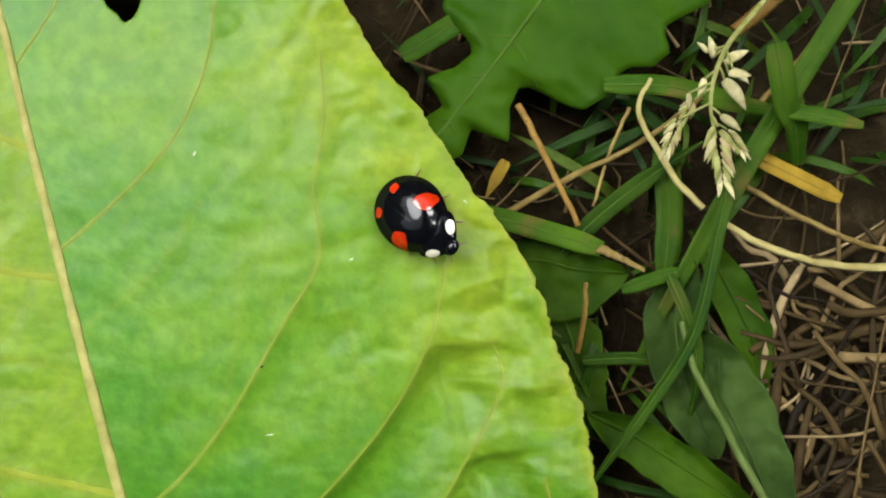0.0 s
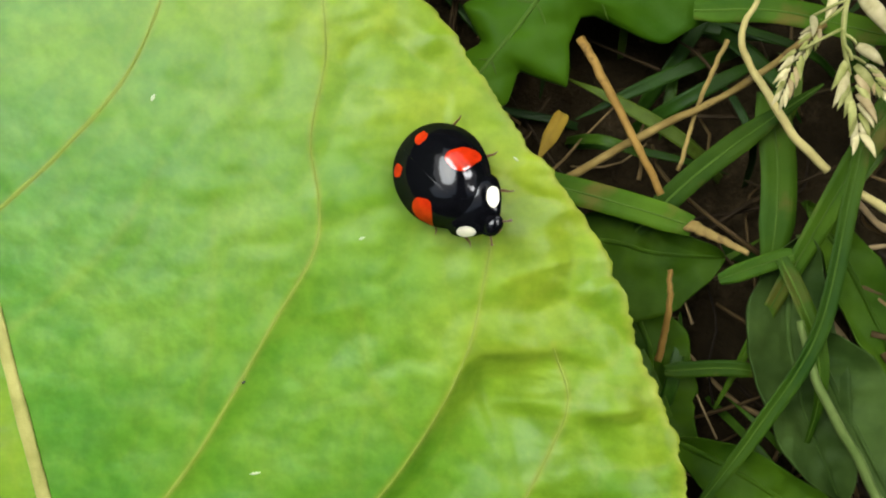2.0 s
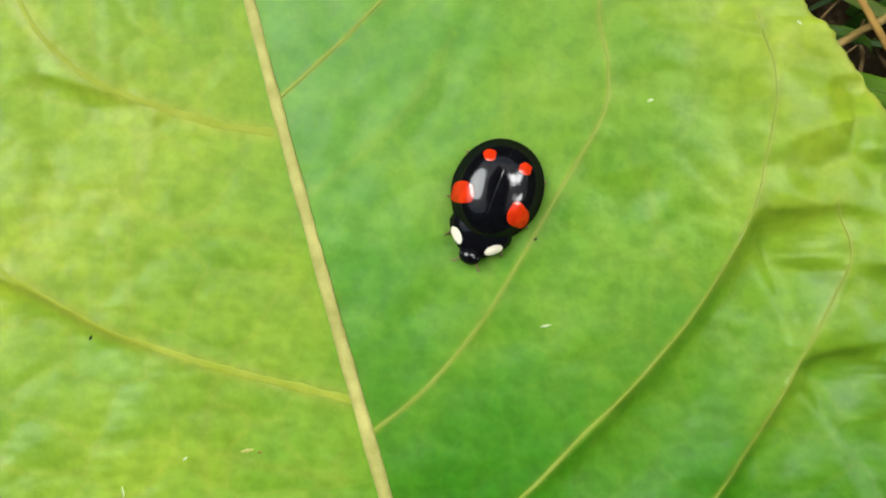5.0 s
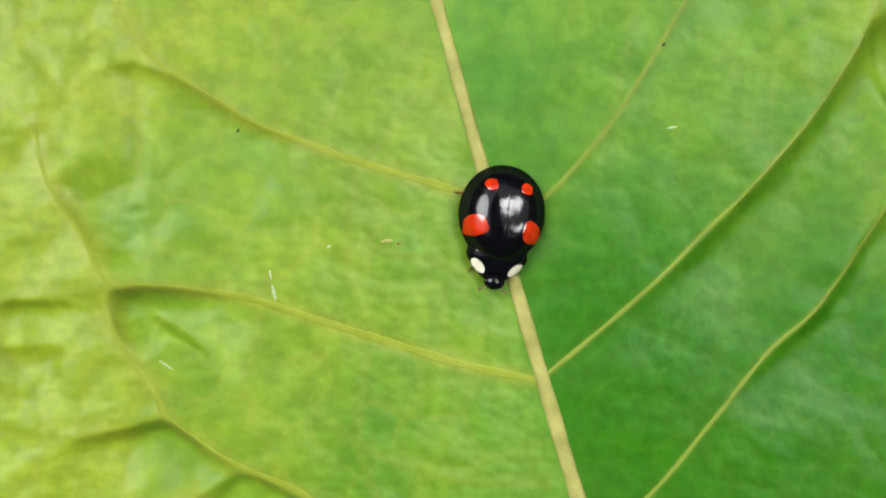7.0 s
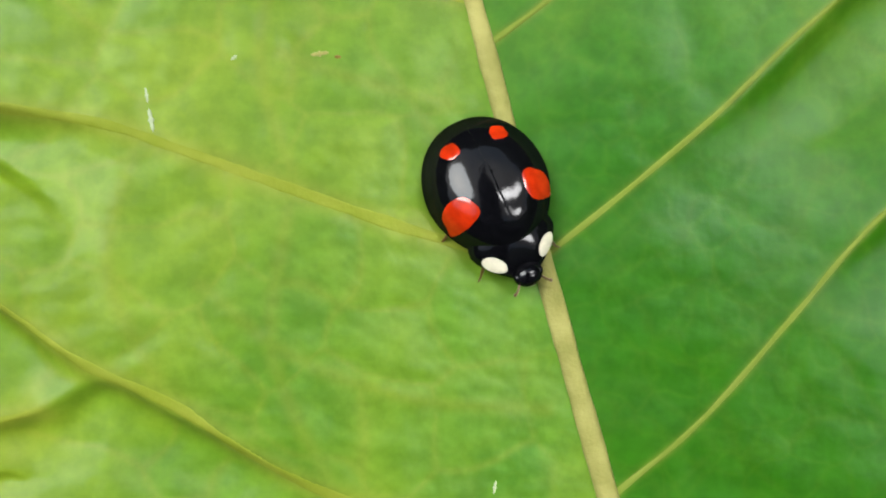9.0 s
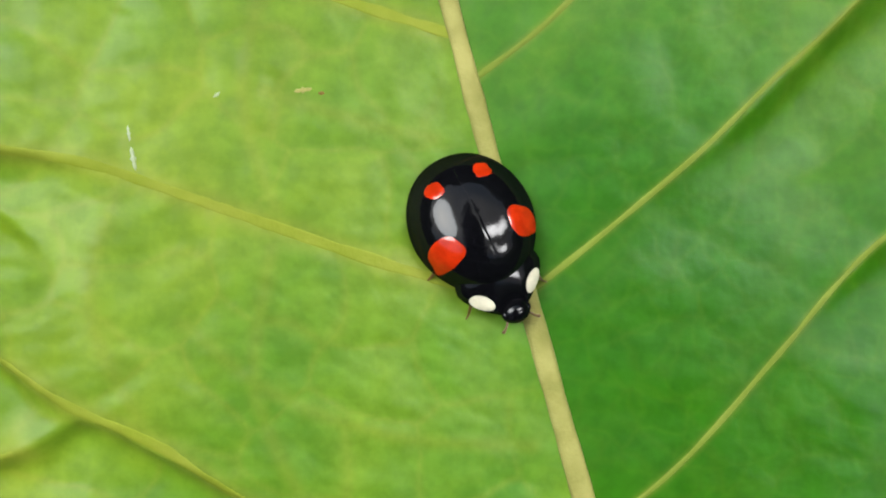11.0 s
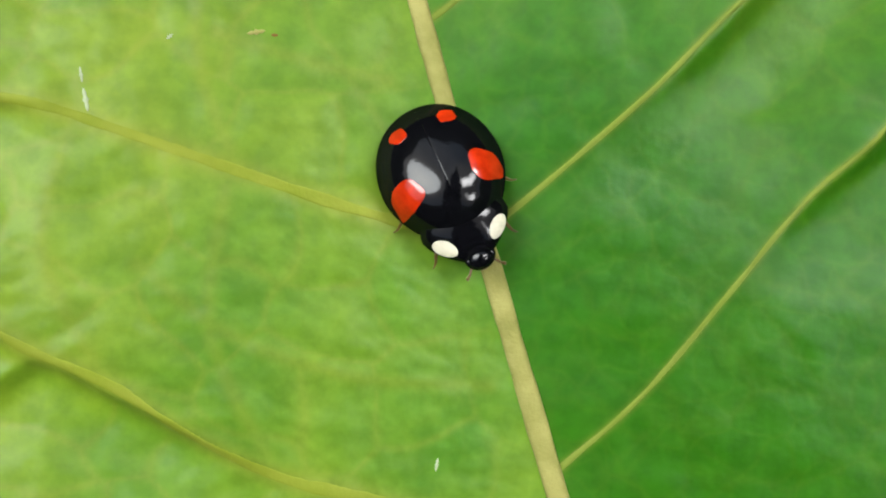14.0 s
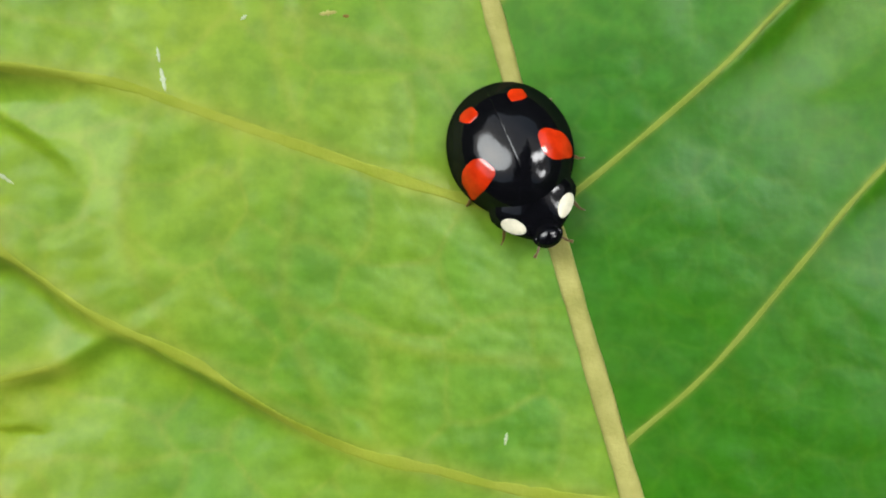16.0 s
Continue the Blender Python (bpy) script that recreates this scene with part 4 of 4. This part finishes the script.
def weed_leaf(label, axis, right, left, z0, mat, rise=0.0, cup=0.8, ribs=1, name="weed_leaf", thick=0.2):
    """A leaf in the undergrowth: blade, midrib and side ribs."""
    top = thing(name, label, "leaf", group="weed leaves in the undergrowth")

    def z_of(x, y, v, u):
        return z0 + rise * u + cup * v * v + 0.5 * wiggle(x, y, z0, 0.3) + 0.25 * wiggle(x, y, z0 + 4, 0.9) + 0.12 * abs(math.sin(u * ribs * 3.1 + abs(v) * 2))
    part("blade", plate(axis, right, left, z_of, 110, 30, thick), mat, top)
    line = smooth_line(axis, 50)
    mid = [(x, y, z_of(x, y, 0, i / 49) + 0.05) for i, (x, y) in enumerate(line)]
    part("midrib", tube(mid, np.linspace(0.22, 0.07, 50), 8, 0.6), pith_mat if ribs > 1 else mat, top)
    t = np.gradient(line, axis=0)
    t /= np.linalg.norm(t, axis=1)[:, None]
    for k in range(1, ribs):
        i = int(50 * k / (ribs + 0.5))
        for sd, wf in ((1, right), (-1, left)):
            u = i / 49
            nrm = np.array([t[i, 1], -t[i, 0]]) * sd
            rib = []
            for f in np.linspace(0, 0.5, 12):
                p = line[i] + nrm * wf(u) * f + t[i] * wf(u) * 0.55 * f
                v = f
                rib.append((p[0], p[1], z_of(p[0], p[1], v, min(1, u)) - 0.03))
            part("rib", tube(rib, np.linspace(0.12, 0.04, 12), 6, 0.7), pith_mat, top)
    return top


def oval(w, sharp=0.8, skew=1.0):
    return lambda u: max(0.05, 0.8 * w * math.sin(math.pi * u ** skew) ** sharp * (1 + 0.16 * wiggle(u * 9, w * 3, sharp)))


def lobes(pairs):
    us, ws = zip(*pairs)
    return lambda u: float(np.interp(u, us, ws))


# lobed weed leaf, its tip under the broad leaf
LOBED = [(0, 10.5), (0.1, 11.2), (0.18, 10.7), (0.235, 9.4), (0.26, 9.0), (0.29, 10.6), (0.33, 10.2), (0.36, 8.7), (0.385, 8.3), (0.41, 9.2), (0.46, 8.4), (0.51, 7.8), (0.53, 6.2), (0.545, 3.4), (0.57, 2.6), (0.63, 3.0), (0.67, 3.9), (0.705, 4.6), (0.725, 3.2), (0.745, 1.6), (0.82, 2.4), (0.86, 2.0), (1, 0.1)]
weed_leaf("green deeply lobed weed leaf in the grass", [(19.5, 34.5), (13.5, 26.8), (8.3, 20.0), (4.7, 15.2), (1.3, 11.0), (-2.0, 7.5)], lobes([(u, w * 0.8) for u, w in LOBED]), lobes(LOBED), 6.2, lobed_mat, rise=0.3, cup=-0.9, ribs=6)
weed_leaf("dark green weed leaf lying in the shade", [(3.0, -1.0), (8.0, 0.6), (12.0, -0.2), (16.0, -0.5)], oval(5.4, 0.7), oval(2.4, 0.7), 4.4, weed_mat, cup=0.3)
weed_leaf("dark green oval weed leaf on the soil", [(10.0, -2.0), (11.5, -6.0), (12.0, -10.5), (14.5, -14.0)], oval(3.0), oval(3.4), 3.4, weed_mat, cup=0.4)
weed_leaf("dull grey-green pointed leaf behind a stem", [(20.4, 0.8), (19.6, -4.0), (20.4, -9.5), (22.4, -15.0)], oval(3.6, 0.6), oval(3.2, 0.6), 5.2, sage_mat, cup=0.9)
weed_leaf("dull grey-green folded leaf on the litter", [(20.4, -5.0), (22.2, -9.0), (24.6, -14.0), (27.8, -22.0)], oval(1.3, 0.5), oval(3.9, 0.5), 6.0, sage_mat, cup=0.9)
weed_leaf("green leaf with a pale rim near the soil", [(12.4, -11.5), (16.5, -13.6), (21.0, -16.5), (27.0, -20.5)], oval(2.8, 0.6), oval(2.2, 0.6), 4.6, weed_mat, cup=0.8)
weed_leaf("dark green leaf hidden in the litter", [(21.5, 3.0), (24.0, -1.0), (26.2, -6.0), (27.0, -10.0)], oval(2.2), oval(2.2), 3.4, weed_mat, cup=0.6)

blade_of_grass("long green grass blade leaning over the litter", [(36.5, 27.0, 7.6), (32.8, 20.7, 7.4), (27.7, 12.7, 7.2), (22.7, 4.3, 6.6), (18.4, -3.6, 5.6), (15.6, -10.0, 3.6)], 0.85)
blade_of_grass("kinked green grass blade with a cut pale tip", [(25.8, 16.4, 10.2), (26.4, 14.0, 9.6), (27.2, 11.9, 8.6), (28.4, 10.6, 7.4), (29.6, 8.0, 5.0)], 1.0, tip=0.5)
blade_of_grass("short green grass blade with a dry tip", [(27.2, 11.8, 8.2), (30.0, 11.4, 8.1), (33.4, 10.7, 7.8)], 0.62, tip=0.45)
blade_of_grass("thin green grass stem across a dull leaf", [(23.2, 6.4, 7.4), (22.2, 2.6, 7.6), (20.2, -4.9, 7.8), (16.8, -10.6, 7.2), (13.1, -15.8, 6.6), (10.2, -20.4, 5.8)], 0.5, fold=0.5)
blade_of_grass("thin upright green stem by the litter", [(18.6, -0.6, 6.8), (19.6, -3.2, 7.2), (20.3, -5.6, 7.4), (20.6, -9.0, 6.8), (20.5, -13.6, 4.0)], 0.5, fold=0.5)
blade_of_grass("green grass blade with a browned tip", [(2.8, 4.6, 5.8), (6.3, 3.7, 6.0), (10.0, 2.6, 6.2), (13.6, 1.4, 6.3)], 0.85, tip=0.7)
straw("dry brown tip of a grass blade", [(13.3, 1.5, 6.5), (15.0, 0.7, 6.5), (16.9, -0.3, 6.4)], 0.5, 0.2, straw_mat, "dry_tip", "grass", 0.35)
blade_of_grass("small cut green blade with a pale end", [(19.4, -0.4, 6.6), (17.6, -0.9, 6.8), (15.0, -1.8, 6.8)], 0.55, tip=0.6)
blade_of_grass("green grass blade crossing in the shade", [(10.6, 1.2, 4.8), (14.0, 4.4, 5.2), (18.0, 7.4, 5.4), (22.0, 10.0, 5.2)], 0.75)
blade_of_grass("mottled green blade with yellow spots", [(19.0, 9.8, 4.4), (19.4, 5.0, 4.6), (19.0, 0.6, 4.8), (18.2, -2.6, 4.6)], 1.1)
blade_of_grass("green grass blade behind the seed head", [(14.0, 14.4, 6.0), (19.0, 14.2, 6.2), (25.0, 12.6, 6.4), (29.6, 12.0, 6.2)], 0.8)
blade_of_grass("long yellowed dry grass blade", [(26.0, 8.8, 5.2), (29.4, 7.0, 5.4), (32.9, 5.3, 5.2)], 0.7, yellow_mat, tip=0.6)
blade_of_grass("small yellow-tipped weed leaf", [(6.4, 8.8, 3.6), (5.6, 7.4, 4.0), (4.6, 5.6, 4.2)], 0.5, yellow_mat, tip=0.05)
blade_of_grass("green grass blade near the soil", [(-2.0, 17.0, 5.4), (2.0, 19.4, 5.4), (7.0, 22.6, 5.2)], 0.9)
blade_of_grass("low green grass blade near the soil", [(12.2, -7.4, 5.0), (16.0, -7.2, 5.4), (19.4, -7.8, 5.2)], 0.5)

straw("rusty brown broken stalk", [(7.2, 13.0, 5.6), (8.0, 11.4, 6.0), (9.7, 7.6, 6.6), (11.7, 3.3, 6.8)], 0.36, 0.3, rust_mat, "stalk", "stalk", 0.6)
straw("thin dry straw under the broken stalk", [(5.6, 4.0, 5.6), (11.2, 7.1, 5.8), (16.6, 9.7, 6.0), (21.5, 13.2, 6.6)], 0.34, 0.26)
straw("bleached cream curled dry straw", [(17.4, 14.6, 7.2), (16.5, 12.9, 7.2), (16.5, 11.3, 7.4), (17.5, 9.3, 7.6), (19.2, 6.6, 7.4), (21.3, 4.5, 7.0)], 0.22, 0.36, pale_mat)
straw("pale bleached dry straw", [(22.6, 3.8, 6.2), (25.4, 2.0, 6.4), (28.4, 0.8, 6.4), (32.0, 0.0, 6.2), (36.5, -0.2, 6.0)], 0.34, 0.42, pale_mat)
straw("thin brown dead stalk", [(12.3, -1.2, 6.2), (12.2, -3.6, 6.2), (11.7, -6.8, 5.4)], 0.2, 0.3, rust_mat, "stalk", "stalk")
straw("thin dry brown straw", [(16.0, 12.6, 6.0), (14.4, 9.0, 5.6), (13.2, 4.8, 5.0)], 0.2, 0.16)
straw("dry straw beside the yellow blade", [(24.0, 7.4, 5.0), (28.0, 4.8, 5.2), (33.0, 2.2, 5.4), (37.0, 1.0, 5.2)], 0.32, 0.3)
straw("orange dry stalk behind the seed head", [(24.2, 18.4, 6.6), (26.4, 20.2, 7.0), (28.6, 22.4, 7.0)], 0.7, 0.9, rust_mat, "stalk", "stalk")
straw("dry straw behind the seed head", [(26.0, 12.6, 6.0), (29.4, 16.2, 6.2), (33.0, 21.0, 6.2)], 0.36, 0.3)
straw("pale sage-green weed stem leaning on a leaf", [(19.4, -4.2, 7.4), (20.3, -7.9, 7.6), (23.3, -13.8, 7.4), (26.6, -19.8, 6.8), (28.6, -24.0, 4.0)], 0.3, 0.5, stem_mat, "stem", "stem")


# ---- seed head of a meadow grass ----
def husk(parent, at, way, length, mat, round_=0.27):
    """A pointed, flattened husk."""
    at, way = np.array(at, float), np.array(way, float)
    way /= np.linalg.norm(way)
    u = np.linspace(0, 1, 10)
    r = length * round_ * np.sin(np.pi * (0.1 + 0.9 * u) ** 0.75) ** 0.9 + 0.015
    bow = np.array([0, 0, 0.12 * length])
    line = [at + way * length * f + bow * math.sin(math.pi * f) for f in u]
    part("husk", tube(line, r, 8, 0.5), mat, parent)


def spikelet(parent, at, way, length, mat):
    """Overlapping thin husks splayed along a short axis, paler at the tip."""
    rng = random.Random(int(at[0] * 100))
    way = np.array(way, float) / np.linalg.norm(way)
    side = np.cross(way, (0, 0, 1.0))
    for k in range(16):
        f = k / 15
        s = (-1) ** k
        c = np.array(at) + way * length * 0.72 * f + side * s * 0.05 * length * (1 - 0.5 * f) + np.array([0, 0, 0.1 * rng.random() * length * 0.3])
        d = way + side * s * (0.55 - 0.35 * f + rng.uniform(-0.1, 0.1)) + np.array([0, 0, rng.uniform(-0.25, 0.3)])
        husk(parent, c, d, length * (0.36 - 0.1 * f) * rng.uniform(0.85, 1.15), rng.choice((mat, mat, husk_mat, blush_mat)) if f < 0.75 else husk_mat, 0.13)


head = thing("grass_seed_head", "pale cream flowering grass seed head with husks", "seed head")
stem = smooth_line([(29.0, 24.0, 8.4), (25.0, 19.4, 9.2), (22.6, 16.6, 9.6), (21.5, 14.2, 9.6), (21.2, 11.8, 9.4), (21.7, 9.6, 9.0)], 40)
part("stem", tube(stem, np.linspace(0.26, 0.12, 40), 8), greenhusk_mat, head, "pale green stem")


def on_stalk(x, y):
    """Short stalk from the stem to a point beside it."""
    k = max(0, int(((stem[:, 0] - x) ** 2 + (stem[:, 1] - y) ** 2).argmin()) - 3)
    line = smooth_line([stem[k], (stem[k] + np.array([x, y, 9.3])) / 2 + np.array([0, 0, 0.2]), (x, y, 9.3)], 8)
    part("stalk", tube(line, [0.09] * 8, 6), greenhusk_mat, head)


SPIKES = [((18.9, 11.0), (-0.4, -1), 3.6), ((21.7, 10.4), (0.12, -1), 5.6), ((22.4, 10.2), (0.6, -0.8), 3.0), ((20.0, 12.4), (-0.5, -0.9), 2.6)]
for (x, y), (dx, dy), size in SPIKES:
    on_stalk(x, y)
    spikelet(head, (x, y, 9.0), (dx, dy, -0.05), size, greenhusk_mat)
GRAINS = [(21.5, 15.6, -0.15, 0.9, 1.7), (21.1, 16.0, -0.6, 0.6, 1.1), (22.3, 15.3, 0.9, 0.4, 2.1), (22.6, 14.4, 1, -0.1, 1.8), (22.9, 14.7, 0.7, -0.6, 1.7), (22.3, 13.9, 0.6, -0.85, 2.8), (20.8, 14.0, -0.3, -0.9, 1.6), (19.6, 12.9, 0.0, -1, 1.2), (22.0, 11.2, 0.9, -0.7, 1.9)]
for x, y, dx, dy, size in GRAINS:
    on_stalk(x, y)
    husk(head, (x, y, 9.3), (dx, dy, -0.05), size, husk_mat, 0.18)


# ---- uncountable litter and turf ----
def litter():
    rng = random.Random(7)
    verts, faces = [], []

    def add(geo):
        o = len(verts)
        verts.extend(geo[0])
        faces.extend(tuple(o + i for i in f) for f in geo[1])
    spots = []
    for _ in range(210):
        spots.append((rng.uniform(-4, 46), rng.uniform(-32, 34)))
    for _ in range(85):
        spots.append((rng.gauss(32, 6), rng.gauss(-8, 7)))
    for _ in range(240):
        spots.append((rng.uniform(-66, -44), rng.uniform(-60, -22)))
    for x, y in spots:
        heap = x > 25 and y < 3
        a = rng.uniform(0, math.pi)
        ln = rng.uniform(3, 13) if not heap else rng.uniform(3, 10)
        z = rng.uniform(0.2, 3.6) + (1.6 if heap else 0)
        bend = rng.uniform(-0.45, 0.45) * ln
        kink = rng.uniform(-0.2, 0.2) * ln
        c, s = math.cos(a), math.sin(a)
        tilt = rng.uniform(-0.2, 0.2)
        pts = []
        for f in (-0.5, -0.2, 0.1, 0.4):
            o = bend * 4 * f * (f - 1) + (kink if f == 0.1 else 0)
            pts.append((x + c * ln * f - s * o, y + s * ln * f + c * o, max(0.1, z + tilt * ln * f)))
        r = rng.uniform(0.08, 0.2) if not heap else rng.choice((0.16, 0.26, 0.36, 0.5))
        swell = [rng.uniform(0.8, 1.2) for _ in range(9)]
        add(tube(smooth_line(pts, 9), np.linspace(r, r * 0.6, 9) * swell, 5, 0.4 if heap else 0.6))
    ob = new("dry_grass_litter", mesh_of("dry_grass_litter", verts, faces, litter_mat))
    tagged(ob, "tangled dry grass litter over dark soil", "litter", kind="stuff")


def turf():
    rng = random.Random(11)
    verts, faces = [], []

    def add(geo):
        o = len(verts)
        verts.extend(geo[0])
        faces.extend(tuple(o + i for i in f) for f in geo[1])
    for _ in range(120):
        zone = rng.random()
        if zone < 0.62:
            x, y = rng.uniform(0, 48), rng.uniform(8, 36)
        elif zone < 0.8:
            x, y = rng.uniform(6, 22), rng.uniform(-30, 8)
        else:
            x, y = rng.uniform(-66, -46), rng.uniform(-60, -22)
        a = rng.uniform(0, 2 * math.pi)
        ln = rng.uniform(5, 14)
        h = rng.uniform(1.0, 4.6)
        c, s = math.cos(a), math.sin(a)
        pts = [(x, y, 0.0), (x + c * ln * 0.3, y + s * ln * 0.3, h), (x + c * ln * 0.7, y + s * ln * 0.7, h * 1.05), (x + c * ln, y + s * ln, h * 0.6)]
        add(ribbon(smooth_line(pts, 10), taper(10, rng.uniform(0.2, 0.5)), 0.2, 0.06))
    ob = new("low_grass", mesh_of("low_grass", verts, faces, turf_mat))
    tagged(ob, "low green grass in the shade", "grass", kind="stuff")


def island_mat(name, stops, rough):
    m, nt, b = material(name, rough, 0.08)
    geo = nt.nodes.new("ShaderNodeNewGeometry")
    rp = nt.nodes.new("ShaderNodeValToRGB")
    while len(rp.color_ramp.elements) < len(stops):
        rp.color_ramp.elements.new(0.5)
    for e, (p, c) in zip(rp.color_ramp.elements, stops):
        e.position, e.color = p, (*c, 1)
    nt.links.new(geo.outputs["Random Per Island"], rp.inputs[0])
    nz, r2 = noise_ramp(nt, 700, [(0.3, (0.6, 0.6, 0.6)), (0.7, (1, 1, 1))], 3)
    mx = nt.nodes.new("ShaderNodeMix")
    mx.data_type, mx.blend_type = "RGBA", "MULTIPLY"
    mx.inputs[0].default_value = 1.0
    nt.links.new(rp.outputs[0], mx.inputs[6])
    nt.links.new(r2.outputs[0], mx.inputs[7])
    nt.links.new(mx.outputs[2], b.inputs["Base Color"])
    bump(nt, b, nz.outputs[0], 0.5, 0.0001)
    return m


litter_mat = island_mat("litter_straw", [(0, (0.012, 0.008, 0.004)), (0.6, (0.06, 0.038, 0.013)), (0.8, (0.15, 0.1, 0.038)), (1, (0.3, 0.22, 0.11))], 0.65)
turf_mat = island_mat("turf_green", [(0, (0.006, 0.02, 0.002)), (0.55, (0.016, 0.045, 0.003)), (0.85, (0.04, 0.085, 0.006)), (1, (0.07, 0.08, 0.01))], 0.45)
litter()
turf()


# ---- movement ----
BUG_PATH = [
    (0, -0.29, 3.23, 0.92, 23.2, 16.3, -130.7),
    (0.5, -0.23, 3.29, 0.86, 21.7, 15.6, -130.9),
    (1, -0.17, 3.25, 0.94, 23.5, 15.6, -130.8),
    (1.5, -0.29, 3.14, 0.97, 24.7, 15.5, -132.1),
    (2, -0.37, 3.17, 1.00, 24.8, 18.3, -136.5),
    (2.5, -0.66, 3.17, 0.93, 24.1, 15.0, -138.9),
    (3, -1.50, 3.06, 0.67, 18.3, 10.6, -155.9),
    (3.5, -3.77, 2.59, 0.22, 6.8, 3.1, -190.2),
    (4, -6.28, 1.54, 0.21, -0.4, 2.6, -213.5),
    (4.5, -9.63, -0.74, 0.22, 0.8, 1.4, -207.1),
    (5, -13.58, -4.62, 0.23, 3.6, 0.1, -203.3),
    (5.2, -15.22, -7.76, 0.22, 3.4, 0.1, -195.7),
]
BUG_PATH += [
    (7.3, -21.23, -19.27, 0.23, 5.8, -9.3, -183.3),
    (7.5, -21.58, -21.29, 0.25, 6.5, -9.9, -174.2),
    (8, -21.03, -22.78, 0.25, 4.4, -12.2, -144.7),
    (8.5, -20.54, -23.18, 0.23, 9.3, -10.1, -147.7),
    (9, -20.21, -23.51, 0.28, 10.7, -8.6, -154.5),
    (9.5, -20.34, -23.40, 0.22, 6.7, -10.8, -153.7),
    (10, -20.30, -23.57, 0.33, 11.6, -12.0, -153.6),
    (10.2, -20.33, -23.49, 0.22, 9.9, -12.3, -153.5),
]
BUG_PATH += [
    (12.3, -19.70, -23.89, 0.49, 14.8, -4.6, -152.6),
    (12.5, -19.66, -23.99, 0.61, 17.0, -5.9, -152.1),
    (13, -19.62, -23.87, 0.68, 18.5, -1.6, -155.7),
    (13.5, -19.48, -23.85, 0.70, 18.8, -2.3, -154.6),
    (14, -19.55, -23.91, 0.69, 18.5, -3.0, -155.0),
    (14.5, -19.65, -23.97, 0.82, 20.8, -5.9, -154.5),
    (15, -19.57, -23.87, 0.62, 17.4, -1.8, -155.9),
    (15.5, -19.57, -23.89, 0.68, 18.6, -0.2, -156.4),
    (16, -19.55, -23.86, 0.59, 16.7, 1.3, -157.3),
]


def motions():
    rows = []
    for t, x, y, up, pitch, roll, yaw in BUG_PATH:
        m = pose(x * MM, y * MM, (leaf_fold(np.array([x]), np.array([y]))[0] + LIFT + up - 0.2) * MM)
        m = m @ pose(0, 0, 0, 0, 0, yaw) @ pose(0, 0, 0, pitch, 0, 0) @ pose(0, 0, 0, 0, roll, 0)
        rows.append((t, m))
    walk(bug, rows)
    # tripod gait while it walks
    legs = [o for o in bug.children if o.name.startswith("leg")]
    for k, leg in enumerate(legs):
        side = -1 if k < 3 else 1
        phase = ((k % 3) + (k >= 3)) % 2 * math.pi
        at = leg.location.copy()
        swing = [(0.0, 0.0), (2.4, 0.0)]
        t = 2.5
        while t < 8.0:
            swing.append((t, 20 * math.sin(2 * math.pi * 2.1 * t + phase)))
            t += 0.1
        swing += [(8.1, 0.0), (16.0, 0.0)]
        walk(leg, [(t, Matrix.Translation(at) @ pose(0, 0, 0, 0, 0, a)) for t, a in swing])


motions()
